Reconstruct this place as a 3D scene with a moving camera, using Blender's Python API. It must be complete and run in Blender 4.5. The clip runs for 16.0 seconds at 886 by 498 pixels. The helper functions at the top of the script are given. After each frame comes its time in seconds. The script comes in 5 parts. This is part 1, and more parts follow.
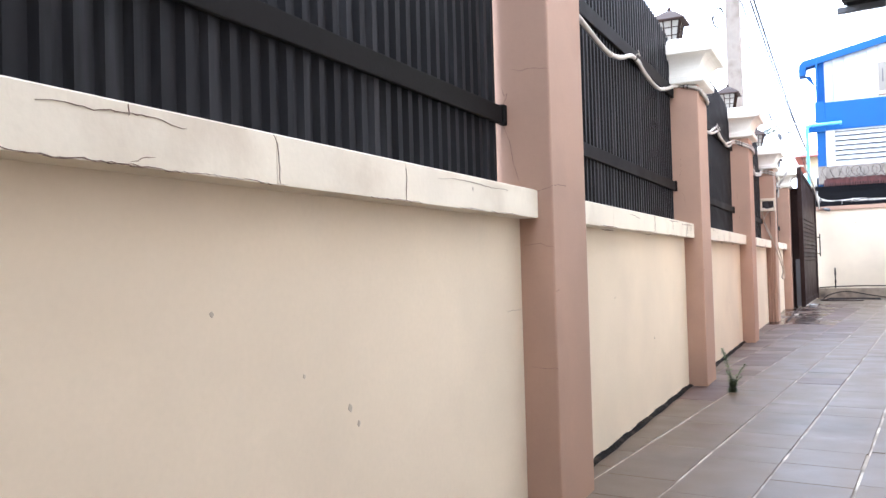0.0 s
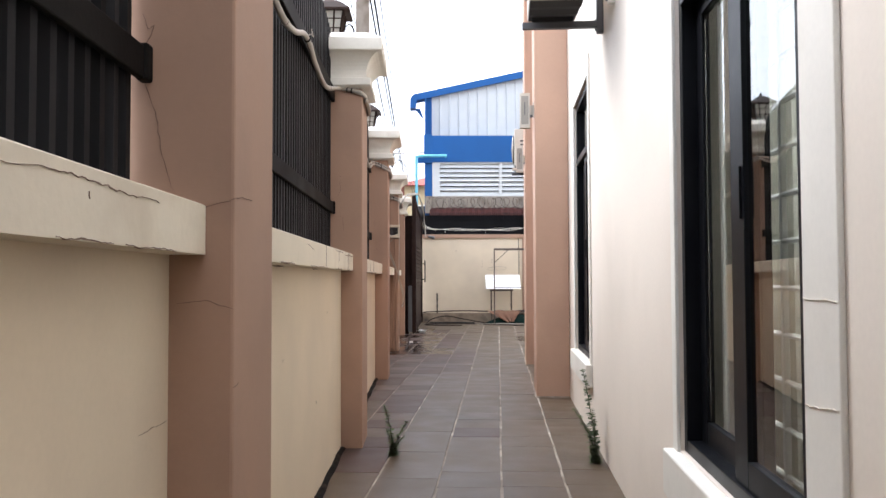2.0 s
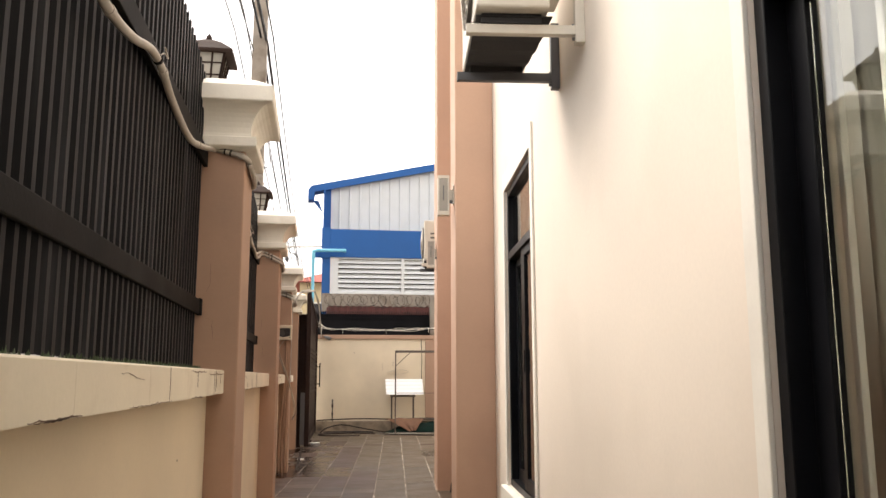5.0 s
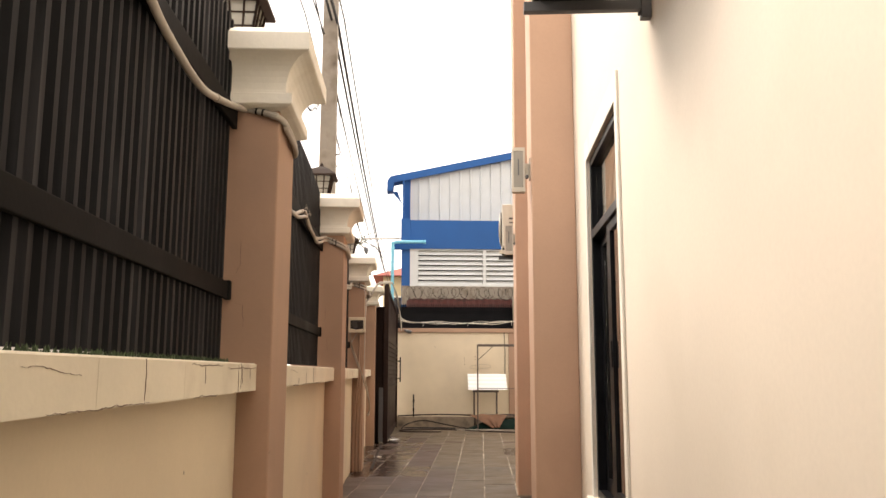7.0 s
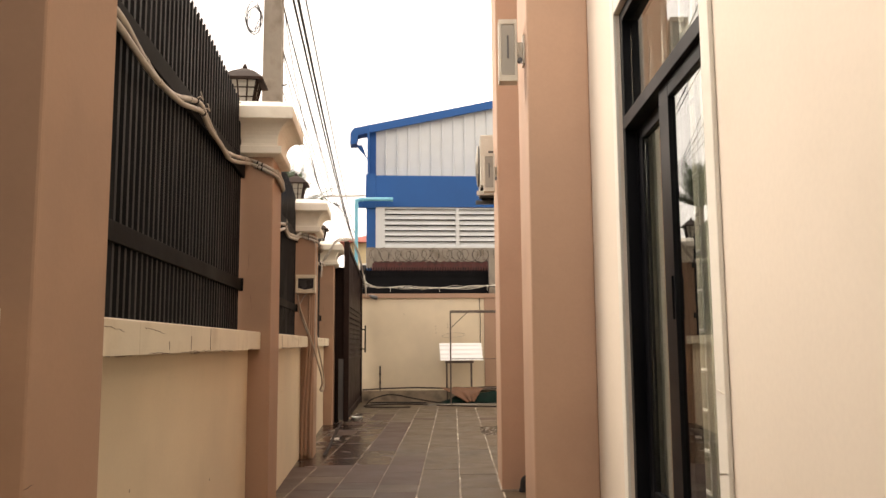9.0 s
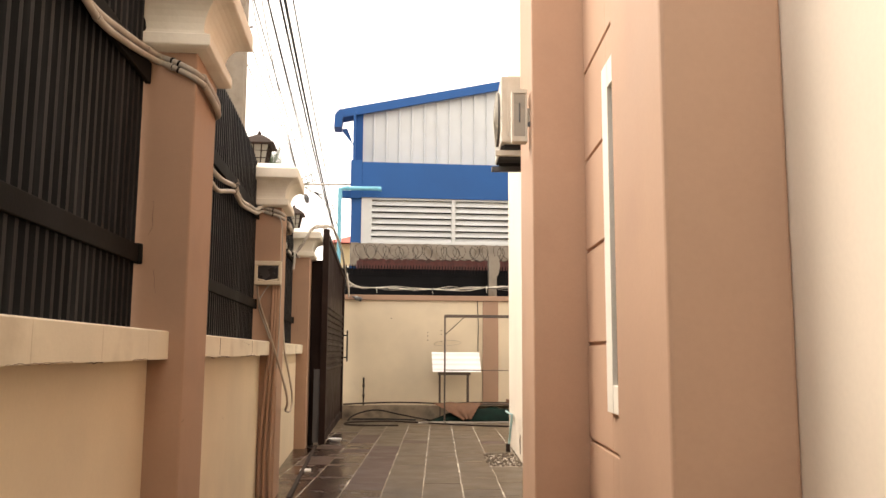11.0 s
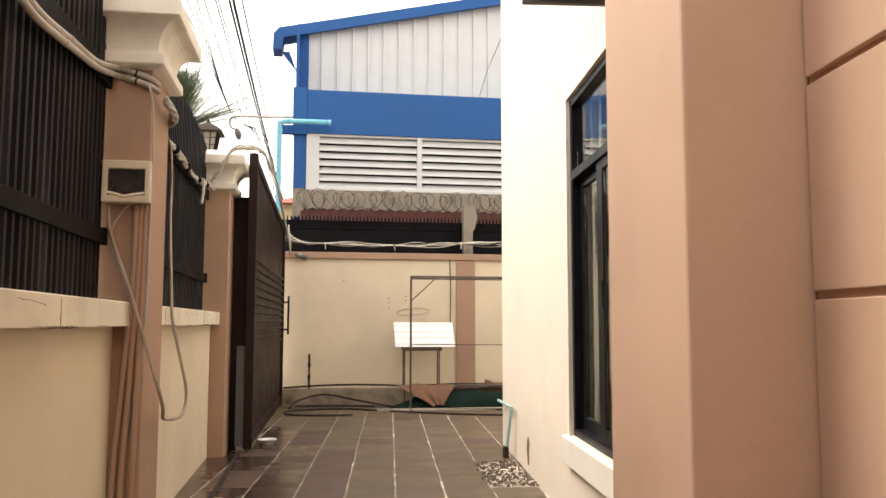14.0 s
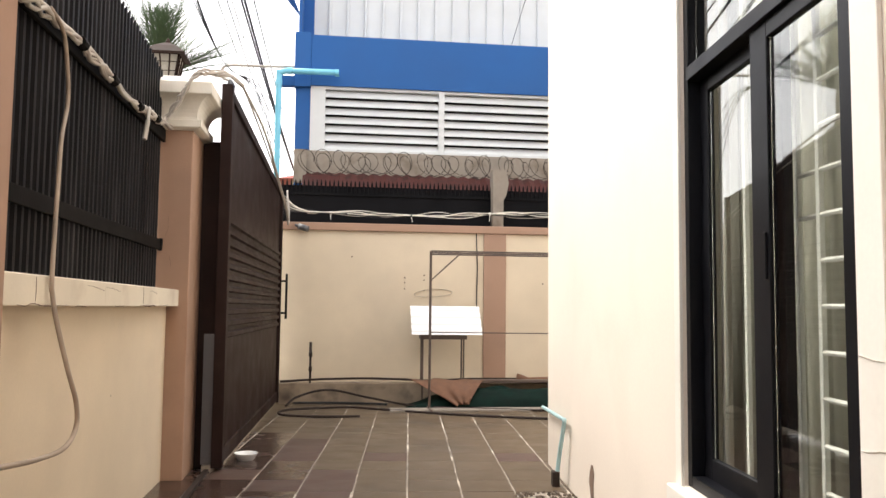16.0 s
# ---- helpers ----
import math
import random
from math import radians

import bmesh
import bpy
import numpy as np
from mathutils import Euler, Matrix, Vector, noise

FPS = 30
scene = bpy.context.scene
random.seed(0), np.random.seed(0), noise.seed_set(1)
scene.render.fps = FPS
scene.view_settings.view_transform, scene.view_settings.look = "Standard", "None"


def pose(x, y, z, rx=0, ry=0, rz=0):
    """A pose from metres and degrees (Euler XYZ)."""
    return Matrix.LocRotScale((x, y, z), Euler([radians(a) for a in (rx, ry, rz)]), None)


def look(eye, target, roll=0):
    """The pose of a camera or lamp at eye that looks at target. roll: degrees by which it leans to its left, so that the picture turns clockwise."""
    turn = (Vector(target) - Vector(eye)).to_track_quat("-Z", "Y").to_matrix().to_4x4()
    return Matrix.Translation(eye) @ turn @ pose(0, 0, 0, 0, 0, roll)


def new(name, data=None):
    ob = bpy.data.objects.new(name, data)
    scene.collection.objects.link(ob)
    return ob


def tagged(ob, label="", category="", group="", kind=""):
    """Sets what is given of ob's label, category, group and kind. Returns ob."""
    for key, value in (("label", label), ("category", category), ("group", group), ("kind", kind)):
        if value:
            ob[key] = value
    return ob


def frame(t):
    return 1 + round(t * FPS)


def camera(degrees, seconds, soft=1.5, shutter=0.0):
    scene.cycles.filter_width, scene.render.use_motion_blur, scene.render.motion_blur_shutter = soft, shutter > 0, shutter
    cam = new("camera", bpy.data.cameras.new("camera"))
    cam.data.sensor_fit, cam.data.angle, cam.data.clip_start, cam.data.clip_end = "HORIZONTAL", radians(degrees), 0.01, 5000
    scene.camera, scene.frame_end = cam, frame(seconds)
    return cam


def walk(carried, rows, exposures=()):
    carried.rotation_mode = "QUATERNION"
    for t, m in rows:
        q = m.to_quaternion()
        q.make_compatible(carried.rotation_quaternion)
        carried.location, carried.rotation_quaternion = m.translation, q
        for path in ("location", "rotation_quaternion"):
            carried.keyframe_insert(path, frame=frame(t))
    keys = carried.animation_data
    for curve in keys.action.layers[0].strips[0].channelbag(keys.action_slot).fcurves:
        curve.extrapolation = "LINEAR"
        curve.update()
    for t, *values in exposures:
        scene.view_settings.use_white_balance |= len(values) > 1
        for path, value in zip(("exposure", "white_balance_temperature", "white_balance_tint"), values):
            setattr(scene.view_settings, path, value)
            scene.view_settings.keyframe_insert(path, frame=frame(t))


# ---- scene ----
cam = camera(57.6, 16.0)
PATH = [
    (0, (-0.386, 1.596, 1.11), (-1.286, 3.382, 1.159), -1.6),
    (0.5, (-0.604, 1.914, 1.142), (-1.362, 3.763, 1.214), -1.0),
    (1, (-0.87, 2.332, 1.222), (-1.294, 4.286, 1.284), -1.5),
    (1.5, (-1.001, 2.619, 1.244), (-1.173, 4.611, 1.288), -0.9),
    (2, (-1.074, 2.988, 1.264), (-1.031, 4.986, 1.337), -0.2),
    (2.5, (-1.15, 3.383, 1.292), (-0.862, 5.359, 1.409), -0.9),
    (3, (-1.154, 3.679, 1.315), (-0.783, 5.638, 1.471), -0.5),
    (3.5, (-1.134, 3.921, 1.364), (-0.779, 5.879, 1.564), -0.1),
    (4, (-1.158, 4.095, 1.381), (-0.804, 6.049, 1.623), -0.4),
    (4.5, (-1.172, 4.257, 1.399), (-0.803, 6.203, 1.676), -0.7),
    (5, (-1.098, 4.421, 1.411), (-0.802, 6.374, 1.725), -0.1),
    (7.5, (-0.868, 5.545, 1.415), (-0.790, 7.522, 1.703), 0.0),
    (8, (-0.826, 6.07, 1.372), (-0.744, 8.053, 1.622), 0.0),
    (8.5, (-0.784, 6.60, 1.364), (-0.657, 8.583, 1.592), 0.0),
    (9, (-0.742, 7.112, 1.36), (-0.588, 9.092, 1.592), -0.4),
    (11.5, (-0.738, 9.937, 1.367), (-0.536, 11.91, 1.622), 0.6),
    (12, (-0.741, 10.452, 1.365), (-0.518, 12.423, 1.62), 0.5),
    (12.5, (-0.717, 10.959, 1.354), (-0.485, 12.931, 1.593), 0.6),
    (13, (-0.712, 11.48, 1.335), (-0.433, 13.45, 1.541), 0.3),
    (13.5, (-0.686, 12.033, 1.348), (-0.391, 14.002, 1.542), 0.4),
    (14, (-0.647, 12.583, 1.342), (-0.339, 14.551, 1.526), 0.1),
    (14.5, (-0.58, 13.116, 1.333), (-0.275, 15.086, 1.491), 1.0),
    (15, (-0.506, 13.648, 1.339), (-0.218, 15.622, 1.476), 1.0),
    (15.5, (-0.439, 14.15, 1.335), (-0.154, 16.125, 1.47), 0.6),
    (16, (-0.411, 14.615, 1.332), (-0.151, 16.593, 1.478), 0.6),
]
walk(cam, [(t, look(eye, target, roll)) for t, eye, target, roll in PATH], exposures=[(0.0, 2.63, 5300, 12), (0.5, 2.36, 5400, 12), (1.0, 2.05, 5600, 12), (1.5, 1.72, 5800, 12), (3.0, 1.50, 6100, 12), (5.0, 1.34, 7150, 13), (7.5, 1.36, 7800, 14), (9.0, 1.14, 8050, 15), (11.5, 1.44, 7950, 13), (12.5, 1.36, 7850, 12), (14.0, 1.40, 7500, 12), (15.0, 1.36, 7300, 12), (16.0, 1.52, 6800, 12)])

# ---- world and sun: a bright overcast day ----
world = bpy.data.worlds.new("overcast")
scene.world = world
world.use_nodes = True
wn, wl = world.node_tree.nodes, world.node_tree.links
wn.clear()
sky = wn.new("ShaderNodeTexSky")
sky.sky_type = "NISHITA"
sky.sun_disc = False
sky.sun_elevation, sky.sun_rotation = radians(51), radians(-47)
sky.dust_density, sky.air_density = 4.0, 1.0
cloud = wn.new("ShaderNodeMix")
cloud.data_type = "RGBA"
cloud.inputs[0].default_value = 0.88
cloud.inputs[7].default_value = (8.6, 8.7, 8.9, 1)
wl.new(sky.outputs[0], cloud.inputs[6])
back = wn.new("ShaderNodeBackground")
back.inputs[1].default_value = 0.12
wl.new(cloud.outputs[2], back.inputs[0])
wl.new(back.outputs[0], wn.new("ShaderNodeOutputWorld").inputs[0])

sun = new("sun", bpy.data.lights.new("sun", "SUN"))
sun.data.energy, sun.data.angle, sun.data.color = 1.5, radians(32), (1.0, 0.97, 0.92)
sun.matrix_world = look((-5.7, 5, 8.6), (0, 0, 0))


# ---- materials ----
def mat(name, col, rough=0.7, metal=0.0, var=0.12, scale=2.5, fine=55.0, bump=0.15, stain=None, stretch=None, rnd=0.0, spec=0.5, shared=False, island=False):
    """Painted or raw surface: broad and fine variation, an optional stain (colour, amount, scale), vertical stretch, tint by object or island, broad tones shared across pieces."""
    m = bpy.data.materials.new(name)
    m.use_nodes = True
    n, l = m.node_tree.nodes, m.node_tree.links
    p = n["Principled BSDF"]
    p.inputs["Roughness"].default_value, p.inputs["Metallic"].default_value = rough, metal
    p.inputs["Specular IOR Level"].default_value = spec
    tc = n.new("ShaderNodeTexCoord")
    mp = n.new("ShaderNodeMapping")
    l.new(tc.outputs["Object"], mp.inputs[0])
    if stretch:
        mp.inputs["Scale"].default_value = stretch
    vec = mp.outputs[0]
    if rnd:
        oi = n.new("ShaderNodeNewGeometry" if island else "ShaderNodeObjectInfo")
        tint = oi.outputs["Random Per Island" if island else "Random"]
        off = n.new("ShaderNodeVectorMath")
        off.operation = "MULTIPLY_ADD"
        off.inputs[1].default_value = (37.0, 53.0, 11.0)
        l.new(tint, off.inputs[0])
        l.new(vec, off.inputs[2])
        vec = off.outputs[0]
    place = n.new("ShaderNodeNewGeometry").outputs["Position"] if shared else None

    def noise_tex(s, detail=5.0, wide=False):
        t = n.new("ShaderNodeTexNoise")
        t.inputs["Scale"].default_value, t.inputs["Detail"].default_value = s, detail
        l.new(place if shared and wide else vec, t.inputs["Vector"])
        return t

    def mix(fac, a, b):
        x = n.new("ShaderNodeMix")
        x.data_type = "RGBA"
        for i, v in ((0, fac), (6, a), (7, b)):
            if isinstance(v, (tuple, float, int)):
                x.inputs[i].default_value = v if i == 0 else (*v, 1) if len(v) == 3 else v
            else:
                l.new(v, x.inputs[i])
        return x.outputs[2]

    def ramp(src, a, b, lo=0.0, hi=1.0):
        r = n.new("ShaderNodeMapRange")
        r.inputs[1].default_value, r.inputs[2].default_value = a, b
        r.inputs[3].default_value, r.inputs[4].default_value = lo, hi
        l.new(src, r.inputs[0])
        return r.outputs[0]

    dark = tuple(c * (1 - var) for c in col)
    light = tuple(min(0.95, c * (1 + var)) for c in col)
    broad, grain = noise_tex(scale), noise_tex(fine, 3.0)
    c = mix(ramp(broad.outputs[0], 0.3, 0.7), dark, light)
    c = mix(ramp(grain.outputs[0], 0.35, 0.75, 0.0, 0.12), c, tuple(x * 0.75 for x in col))
    if stain:
        sc, amount, ss = stain
        c = mix(ramp(noise_tex(ss, 7.0, True).outputs[0], 0.52, 0.75, 0.0, amount), c, sc)
    if rnd:
        hv = n.new("ShaderNodeHueSaturation")
        l.new(c, hv.inputs["Color"])
        l.new(ramp(tint, 0, 1, 1 - rnd, 1 + rnd), hv.inputs["Value"])
        c = hv.outputs[0]
    l.new(c, p.inputs["Base Color"])
    l.new(ramp(broad.outputs[0], 0.3, 0.7, max(0.02, rough - 0.08), min(1, rough + 0.08)), p.inputs["Roughness"])
    b = n.new("ShaderNodeBump")
    b.inputs["Strength"].default_value, b.inputs["Distance"].default_value = bump, 0.01
    l.new(grain.outputs[0], b.inputs["Height"])
    l.new(b.outputs[0], p.inputs["Normal"])
    return m


def glass_mat(name, tint, ior=1.5, rough=0.0):
    m = bpy.data.materials.new(name)
    m.use_nodes = True
    p = m.node_tree.nodes["Principled BSDF"]
    p.inputs["Base Color"].default_value = (*tint, 1)
    p.inputs["Transmission Weight"].default_value = 1.0
    p.inputs["Roughness"].default_value, p.inputs["IOR"].default_value = rough, ior
    return m


M_FENCE = mat("cream_wall_paint", (0.71, 0.60, 0.445), 0.8, var=0.07, scale=1.3, bump=0.025, stain=((0.52, 0.43, 0.33), 0.30, 1.2))
M_CAP = mat("cream_cap_paint", (0.72, 0.65, 0.52), 0.75, var=0.08, scale=2.2, bump=0.07, stain=((0.42, 0.33, 0.23), 0.5, 3.0))
M_PILLAR = mat("tan_pillar_paint", (0.385, 0.240, 0.166), 0.75, var=0.07, scale=1.6, bump=0.05, stain=((0.25, 0.16, 0.12), 0.35, 2.2))
M_BROWN = mat("tan_house_paint", (0.53, 0.345, 0.247), 0.7, var=0.06, scale=1.2, bump=0.03, stain=((0.36, 0.22, 0.16), 0.25, 1.8))
M_WHITE = mat("cream_white_house_paint", (0.80, 0.720, 0.625), 0.75, var=0.04, scale=0.9, bump=0.025, stain=((0.62, 0.55, 0.45), 0.25, 1.4))
M_TRIM = mat("white_trim_paint", (0.80, 0.77, 0.70), 0.65, var=0.05, scale=2.0, bump=0.03, stain=((0.55, 0.50, 0.43), 0.35, 3.0))
M_COPING = mat("white_moulding_paint", (0.80, 0.76, 0.67), 0.65, var=0.06, scale=3.0, bump=0.12, stain=((0.48, 0.42, 0.33), 0.45, 4.0))
# Stain holds vertical paint runs, plus pale streaky reflections put into the colour.
M_SHEET = mat("dark_corrugated_sheet", (0.0145, 0.0145, 0.0160), 0.5, 0.0, var=0.4, scale=3.0, fine=20, bump=0.05, stretch=(1, 1, 0.10), stain=((0.05, 0.05, 0.054), 0.75, 9.0), spec=0.06)
M_RAIL = mat("black_painted_steel", (0.0115, 0.0105, 0.010), 0.6, var=0.25, bump=0.05, spec=0.04)
TILE = dict(var=0.12, scale=3.0, fine=70, bump=0.1, rnd=0.04, spec=0.35, shared=True)
M_TILE = mat("grey_brown_paver", (0.106, 0.075, 0.047), 0.44, stain=((0.062, 0.046, 0.034), 0.75, 0.9), **TILE)
M_TILE_RED = mat("reddish_paver", (0.090, 0.054, 0.041), 0.52, stain=((0.055, 0.034, 0.027), 0.75, 0.9), **TILE)
M_TILE_WET = mat("wet_reddish_paver", (0.050, 0.029, 0.022), 0.24, stain=((0.11, 0.075, 0.056), 0.7, 1.6), **TILE)
M_TILE_REST = mat("grey_brown_paver_field", (0.106, 0.075, 0.047), 0.44, stain=((0.062, 0.046, 0.034), 0.75, 0.9), island=True, **TILE)
M_GROUT = mat("pale_grout", (0.32, 0.275, 0.225), 0.9, var=0.4, scale=4.0, bump=0.3, stain=((0.88, 0.80, 0.68), 1.0, 3.0))
M_SOIL = mat("grey_street_ground", (0.16, 0.14, 0.12), 0.95, var=0.25, scale=0.7, bump=0.4)
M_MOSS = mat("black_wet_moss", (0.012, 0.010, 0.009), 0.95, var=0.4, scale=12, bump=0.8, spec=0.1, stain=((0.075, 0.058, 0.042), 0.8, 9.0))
M_GRAVEL = mat("mixed_gravel", (0.13, 0.10, 0.075), 0.95, var=0.55, scale=25, bump=0.5)
M_FRAME = mat("black_window_frame", (0.0055, 0.006, 0.008), 0.4, var=0.2, bump=0.02, spec=0.15)
M_GLASS = glass_mat("window_glass", (0.80, 0.84, 0.82))
M_LGLASS = mat("frosted_lantern_glass", (0.33, 0.31, 0.27), 0.25, var=0.1, bump=0.02)
M_GRILLE = mat("white_grille_paint", (0.78, 0.76, 0.70), 0.5, var=0.04, bump=0.03)
M_CURTAIN = mat("beige_curtain", (0.52, 0.50, 0.42), 0.9, var=0.12, scale=6, bump=0.3, stretch=(1, 1, 0.1))
M_ROOM = mat("dim_room_plaster", (0.30, 0.28, 0.25), 0.9, var=0.1)
M_LANTERN = mat("brown_lantern_metal", (0.030, 0.017, 0.013), 0.7, var=0.25, bump=0.15, spec=0.2)
M_TANCABLE = mat("dusty_tan_cable", (0.36, 0.29, 0.225), 0.6, var=0.25, scale=7, bump=0.15, stain=((0.24, 0.17, 0.12), 0.7, 3))
M_PVC = mat("grey_white_conduit", (0.43, 0.39, 0.34), 0.6, var=0.15, scale=9, bump=0.1, stain=((0.25, 0.21, 0.18), 0.5, 8))
M_CABLE = mat("black_cable", (0.012, 0.012, 0.013), 0.7, var=0.1, bump=0.0)
M_BCABLE = mat("brown_hose", (0.034, 0.024, 0.02), 0.7, var=0.2, bump=0.05, spec=0.2)
M_GATE = mat("dark_brown_gate_paint", (0.023, 0.0122, 0.0102), 0.55, var=0.25, scale=3, bump=0.08, stain=((0.04, 0.027, 0.022), 0.5, 4), spec=0.12)
M_GREY = mat("grey_sheet_metal", (0.10, 0.10, 0.105), 0.5, var=0.15, bump=0.05)
M_BLUE = mat("blue_shed_paint", (0.012, 0.086, 0.275), 0.55, var=0.06, scale=1.5, bump=0.03, spec=0.25)
M_CLAD = mat("white_cladding_sheet", (0.55, 0.57, 0.575), 0.5, var=0.04, bump=0.02, stain=((0.6, 0.58, 0.52), 0.25, 2))
M_LPIPE = mat("light_blue_pipe", (0.16, 0.50, 0.66), 0.4, var=0.06, bump=0.02)
M_TEAL = mat("pale_teal_pipe", (0.38, 0.58, 0.60), 0.4, var=0.06, bump=0.02)
M_CONC = mat("weathered_concrete", (0.27, 0.235, 0.195), 0.9, var=0.2, scale=3, bump=0.4, stain=((0.12, 0.09, 0.065), 0.95, 3))
M_RUST = mat("rusty_red_sheet", (0.065, 0.014, 0.010), 0.9, var=0.4, scale=5, bump=0.4, stain=((0.022, 0.013, 0.011), 0.95, 5))
M_NET = mat("black_shade_net", (0.008, 0.008, 0.009), 0.9, var=0.3, bump=0.2, spec=0.08)
M_ACW = mat("aged_white_ac_casing", (0.62, 0.58, 0.50), 0.5, var=0.08, bump=0.05, stain=((0.35, 0.28, 0.20), 0.4, 5))
M_ACD = mat("dark_ac_grille", (0.10, 0.09, 0.085), 0.6, var=0.2)
M_RUBBER = mat("black_rubber_sheet", (0.018, 0.017, 0.018), 0.75, var=0.3, bump=0.2)
M_BOX = mat("cream_plastic", (0.66, 0.58, 0.45), 0.45, var=0.05, bump=0.03)
M_BOXD = mat("dark_meter_window", (0.03, 0.025, 0.025), 0.25, var=0.2)
M_RACK = mat("brown_rack_steel", (0.10, 0.07, 0.055), 0.55, var=0.25, bump=0.1)
M_WPANEL = mat("white_ribbed_sheet", (0.86, 0.86, 0.85), 0.45, var=0.03, bump=0.02)
M_TARP = mat("dark_green_tarpaulin", (0.004, 0.016, 0.012), 0.75, var=0.35, scale=6, bump=0.5, spec=0.12)
M_CLOTH = mat("rust_brown_cloth", (0.17, 0.085, 0.05), 0.9, var=0.2, scale=10, bump=0.4)
M_BOWL = mat("white_bowl_plastic", (0.80, 0.80, 0.78), 0.35, var=0.03, bump=0.0)
M_LEAF = mat("weed_leaf", (0.11, 0.15, 0.065), 0.7, var=0.35, scale=20)
M_PALM = mat("palm_leaf", (0.05, 0.085, 0.035), 0.6, var=0.35, scale=8)
M_BARK = mat("palm_bark", (0.16, 0.12, 0.09), 0.9, var=0.3, scale=10, bump=0.6)
M_YELLOW = mat("pale_yellow_house", (0.62, 0.50, 0.30), 0.8, var=0.08)
M_ROOF = mat("red_roof_tiles", (0.30, 0.07, 0.05), 0.8, var=0.2)
M_STREET = mat("far_grey_wall", (0.55, 0.52, 0.48), 0.9, var=0.1)
M_LEDGE = mat("stained_ledge_render", (0.27, 0.21, 0.15), 0.85, var=0.25, scale=3, bump=0.35, stain=((0.075, 0.055, 0.042), 0.9, 3.2))
M_SPOT = mat("grey_brown_dirt", (0.46, 0.39, 0.30), 0.9, var=0.2)
M_SEAM = mat("grey_paint_seam", (0.60, 0.55, 0.48), 0.9, var=0.15)
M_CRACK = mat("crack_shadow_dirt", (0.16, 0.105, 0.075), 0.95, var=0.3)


# ---- mesh helpers ----
def box(bm, x0, x1, y0, y1, z0, z1, bevel=0.0):
    """Box by its limits, optionally with rounded edges."""
    r = bmesh.ops.create_cube(bm, size=1.0, matrix=Matrix.Translation(((x0 + x1) / 2, (y0 + y1) / 2, (z0 + z1) / 2)) @ Matrix.Diagonal((x1 - x0, y1 - y0, z1 - z0, 1)))
    if bevel:
        es = {e for v in r["verts"] for e in v.link_edges}
        bmesh.ops.bevel(bm, geom=list(es), offset=bevel, segments=2, affect="EDGES", profile=0.5)
    return bm


def B(*lims, bevel=0.0):
    return box(bmesh.new(), *lims, bevel=bevel)


def tube(bm, pts, r, n=8, close=False):
    """A round tube through points; r is one radius or one for each point."""
    pts = [Vector(p) for p in pts]
    rings = []
    k = len(pts)
    side = None
    for i, p in enumerate(pts):
        a, b = (pts[(i - 1) % k], pts[(i + 1) % k]) if close else (pts[max(i - 1, 0)], pts[min(i + 1, k - 1)])
        d = (b - a).normalized()
        if side is None:
            side = d.cross(Vector((0, 0, 1)) if abs(d.z) < 0.9 else Vector((1, 0, 0))).normalized()
        side = (side - d * side.dot(d)).normalized()
        up = d.cross(side)
        rr = r[i] if isinstance(r, (list, tuple)) else r
        rings.append([bm.verts.new(p + (side * math.cos(q) + up * math.sin(q)) * rr) for q in (2 * math.pi * j / n for j in range(n))])
    for i in range(k if close else k - 1):
        A, C = rings[i], rings[(i + 1) % k]
        for j in range(n):
            bm.faces.new((A[j], A[(j + 1) % n], C[(j + 1) % n], C[j]))
    if not close:
        bm.faces.new(rings[0][::-1])
        bm.faces.new(rings[-1])
    return bm


def T(pts, r, n=8):
    return tube(bmesh.new(), pts, r, n)


def smooth_path(pts, per=6):
    """Catmull-Rom curve through points."""
    P = [Vector(p) for p in pts]
    out = []
    for i in range(len(P) - 1):
        a, b, c, d = P[max(i - 1, 0)], P[i], P[i + 1], P[min(i + 2, len(P) - 1)]
        for j in range(per):
            t = j / per
            out.append(0.5 * ((2 * b) + (c - a) * t + (2 * a - 5 * b + 4 * c - d) * t * t + (3 * b - a - 3 * c + d) * t ** 3))
    return out + [P[-1]]


def loft(bm, rings):
    """Skin between equal closed rings of points, ends capped."""
    vs = [[bm.verts.new(p) for p in ring] for ring in rings]
    n = len(vs[0])
    for A, C in zip(vs, vs[1:]):
        for j in range(n):
            bm.faces.new((A[j], A[(j + 1) % n], C[(j + 1) % n], C[j]))
    bm.faces.new(vs[0][::-1])
    bm.faces.new(vs[-1])
    return bm


def square(h, z, cx=0.0, cy=0.0):
    return [(cx - h, cy - h, z), (cx + h, cy - h, z), (cx + h, cy + h, z), (cx - h, cy + h, z)]


def ribbon(bm, rows, off):
    """A folded sheet: rows of two or more points, given thickness by the offset."""
    off = Vector(off)
    F = [[bm.verts.new(p) for p in r] for r in rows]
    K = [[bm.verts.new(Vector(p) + off) for p in r] for r in rows]
    n, m = len(F), len(F[0])
    for i in range(n - 1):
        for j in range(m - 1):
            bm.faces.new((F[i][j], F[i + 1][j], F[i + 1][j + 1], F[i][j + 1]))
            bm.faces.new((K[i][j], K[i][j + 1], K[i + 1][j + 1], K[i + 1][j]))
        for j, s in ((0, 1), (m - 1, -1)):
            bm.faces.new((F[i][j], K[i][j], K[i + 1][j], F[i + 1][j]))
    for i in (0, n - 1):
        for j in range(m - 1):
            bm.faces.new((F[i][j], F[i][j + 1], K[i][j + 1], K[i][j]))
    return bm


def finish(bm, name, material, smooth=False):
    bmesh.ops.recalc_face_normals(bm, faces=bm.faces)
    me = bpy.data.meshes.new(name)
    bm.to_mesh(me)
    bm.free()
    me.materials.append(material)
    if smooth:
        me.shade_smooth()
    return me


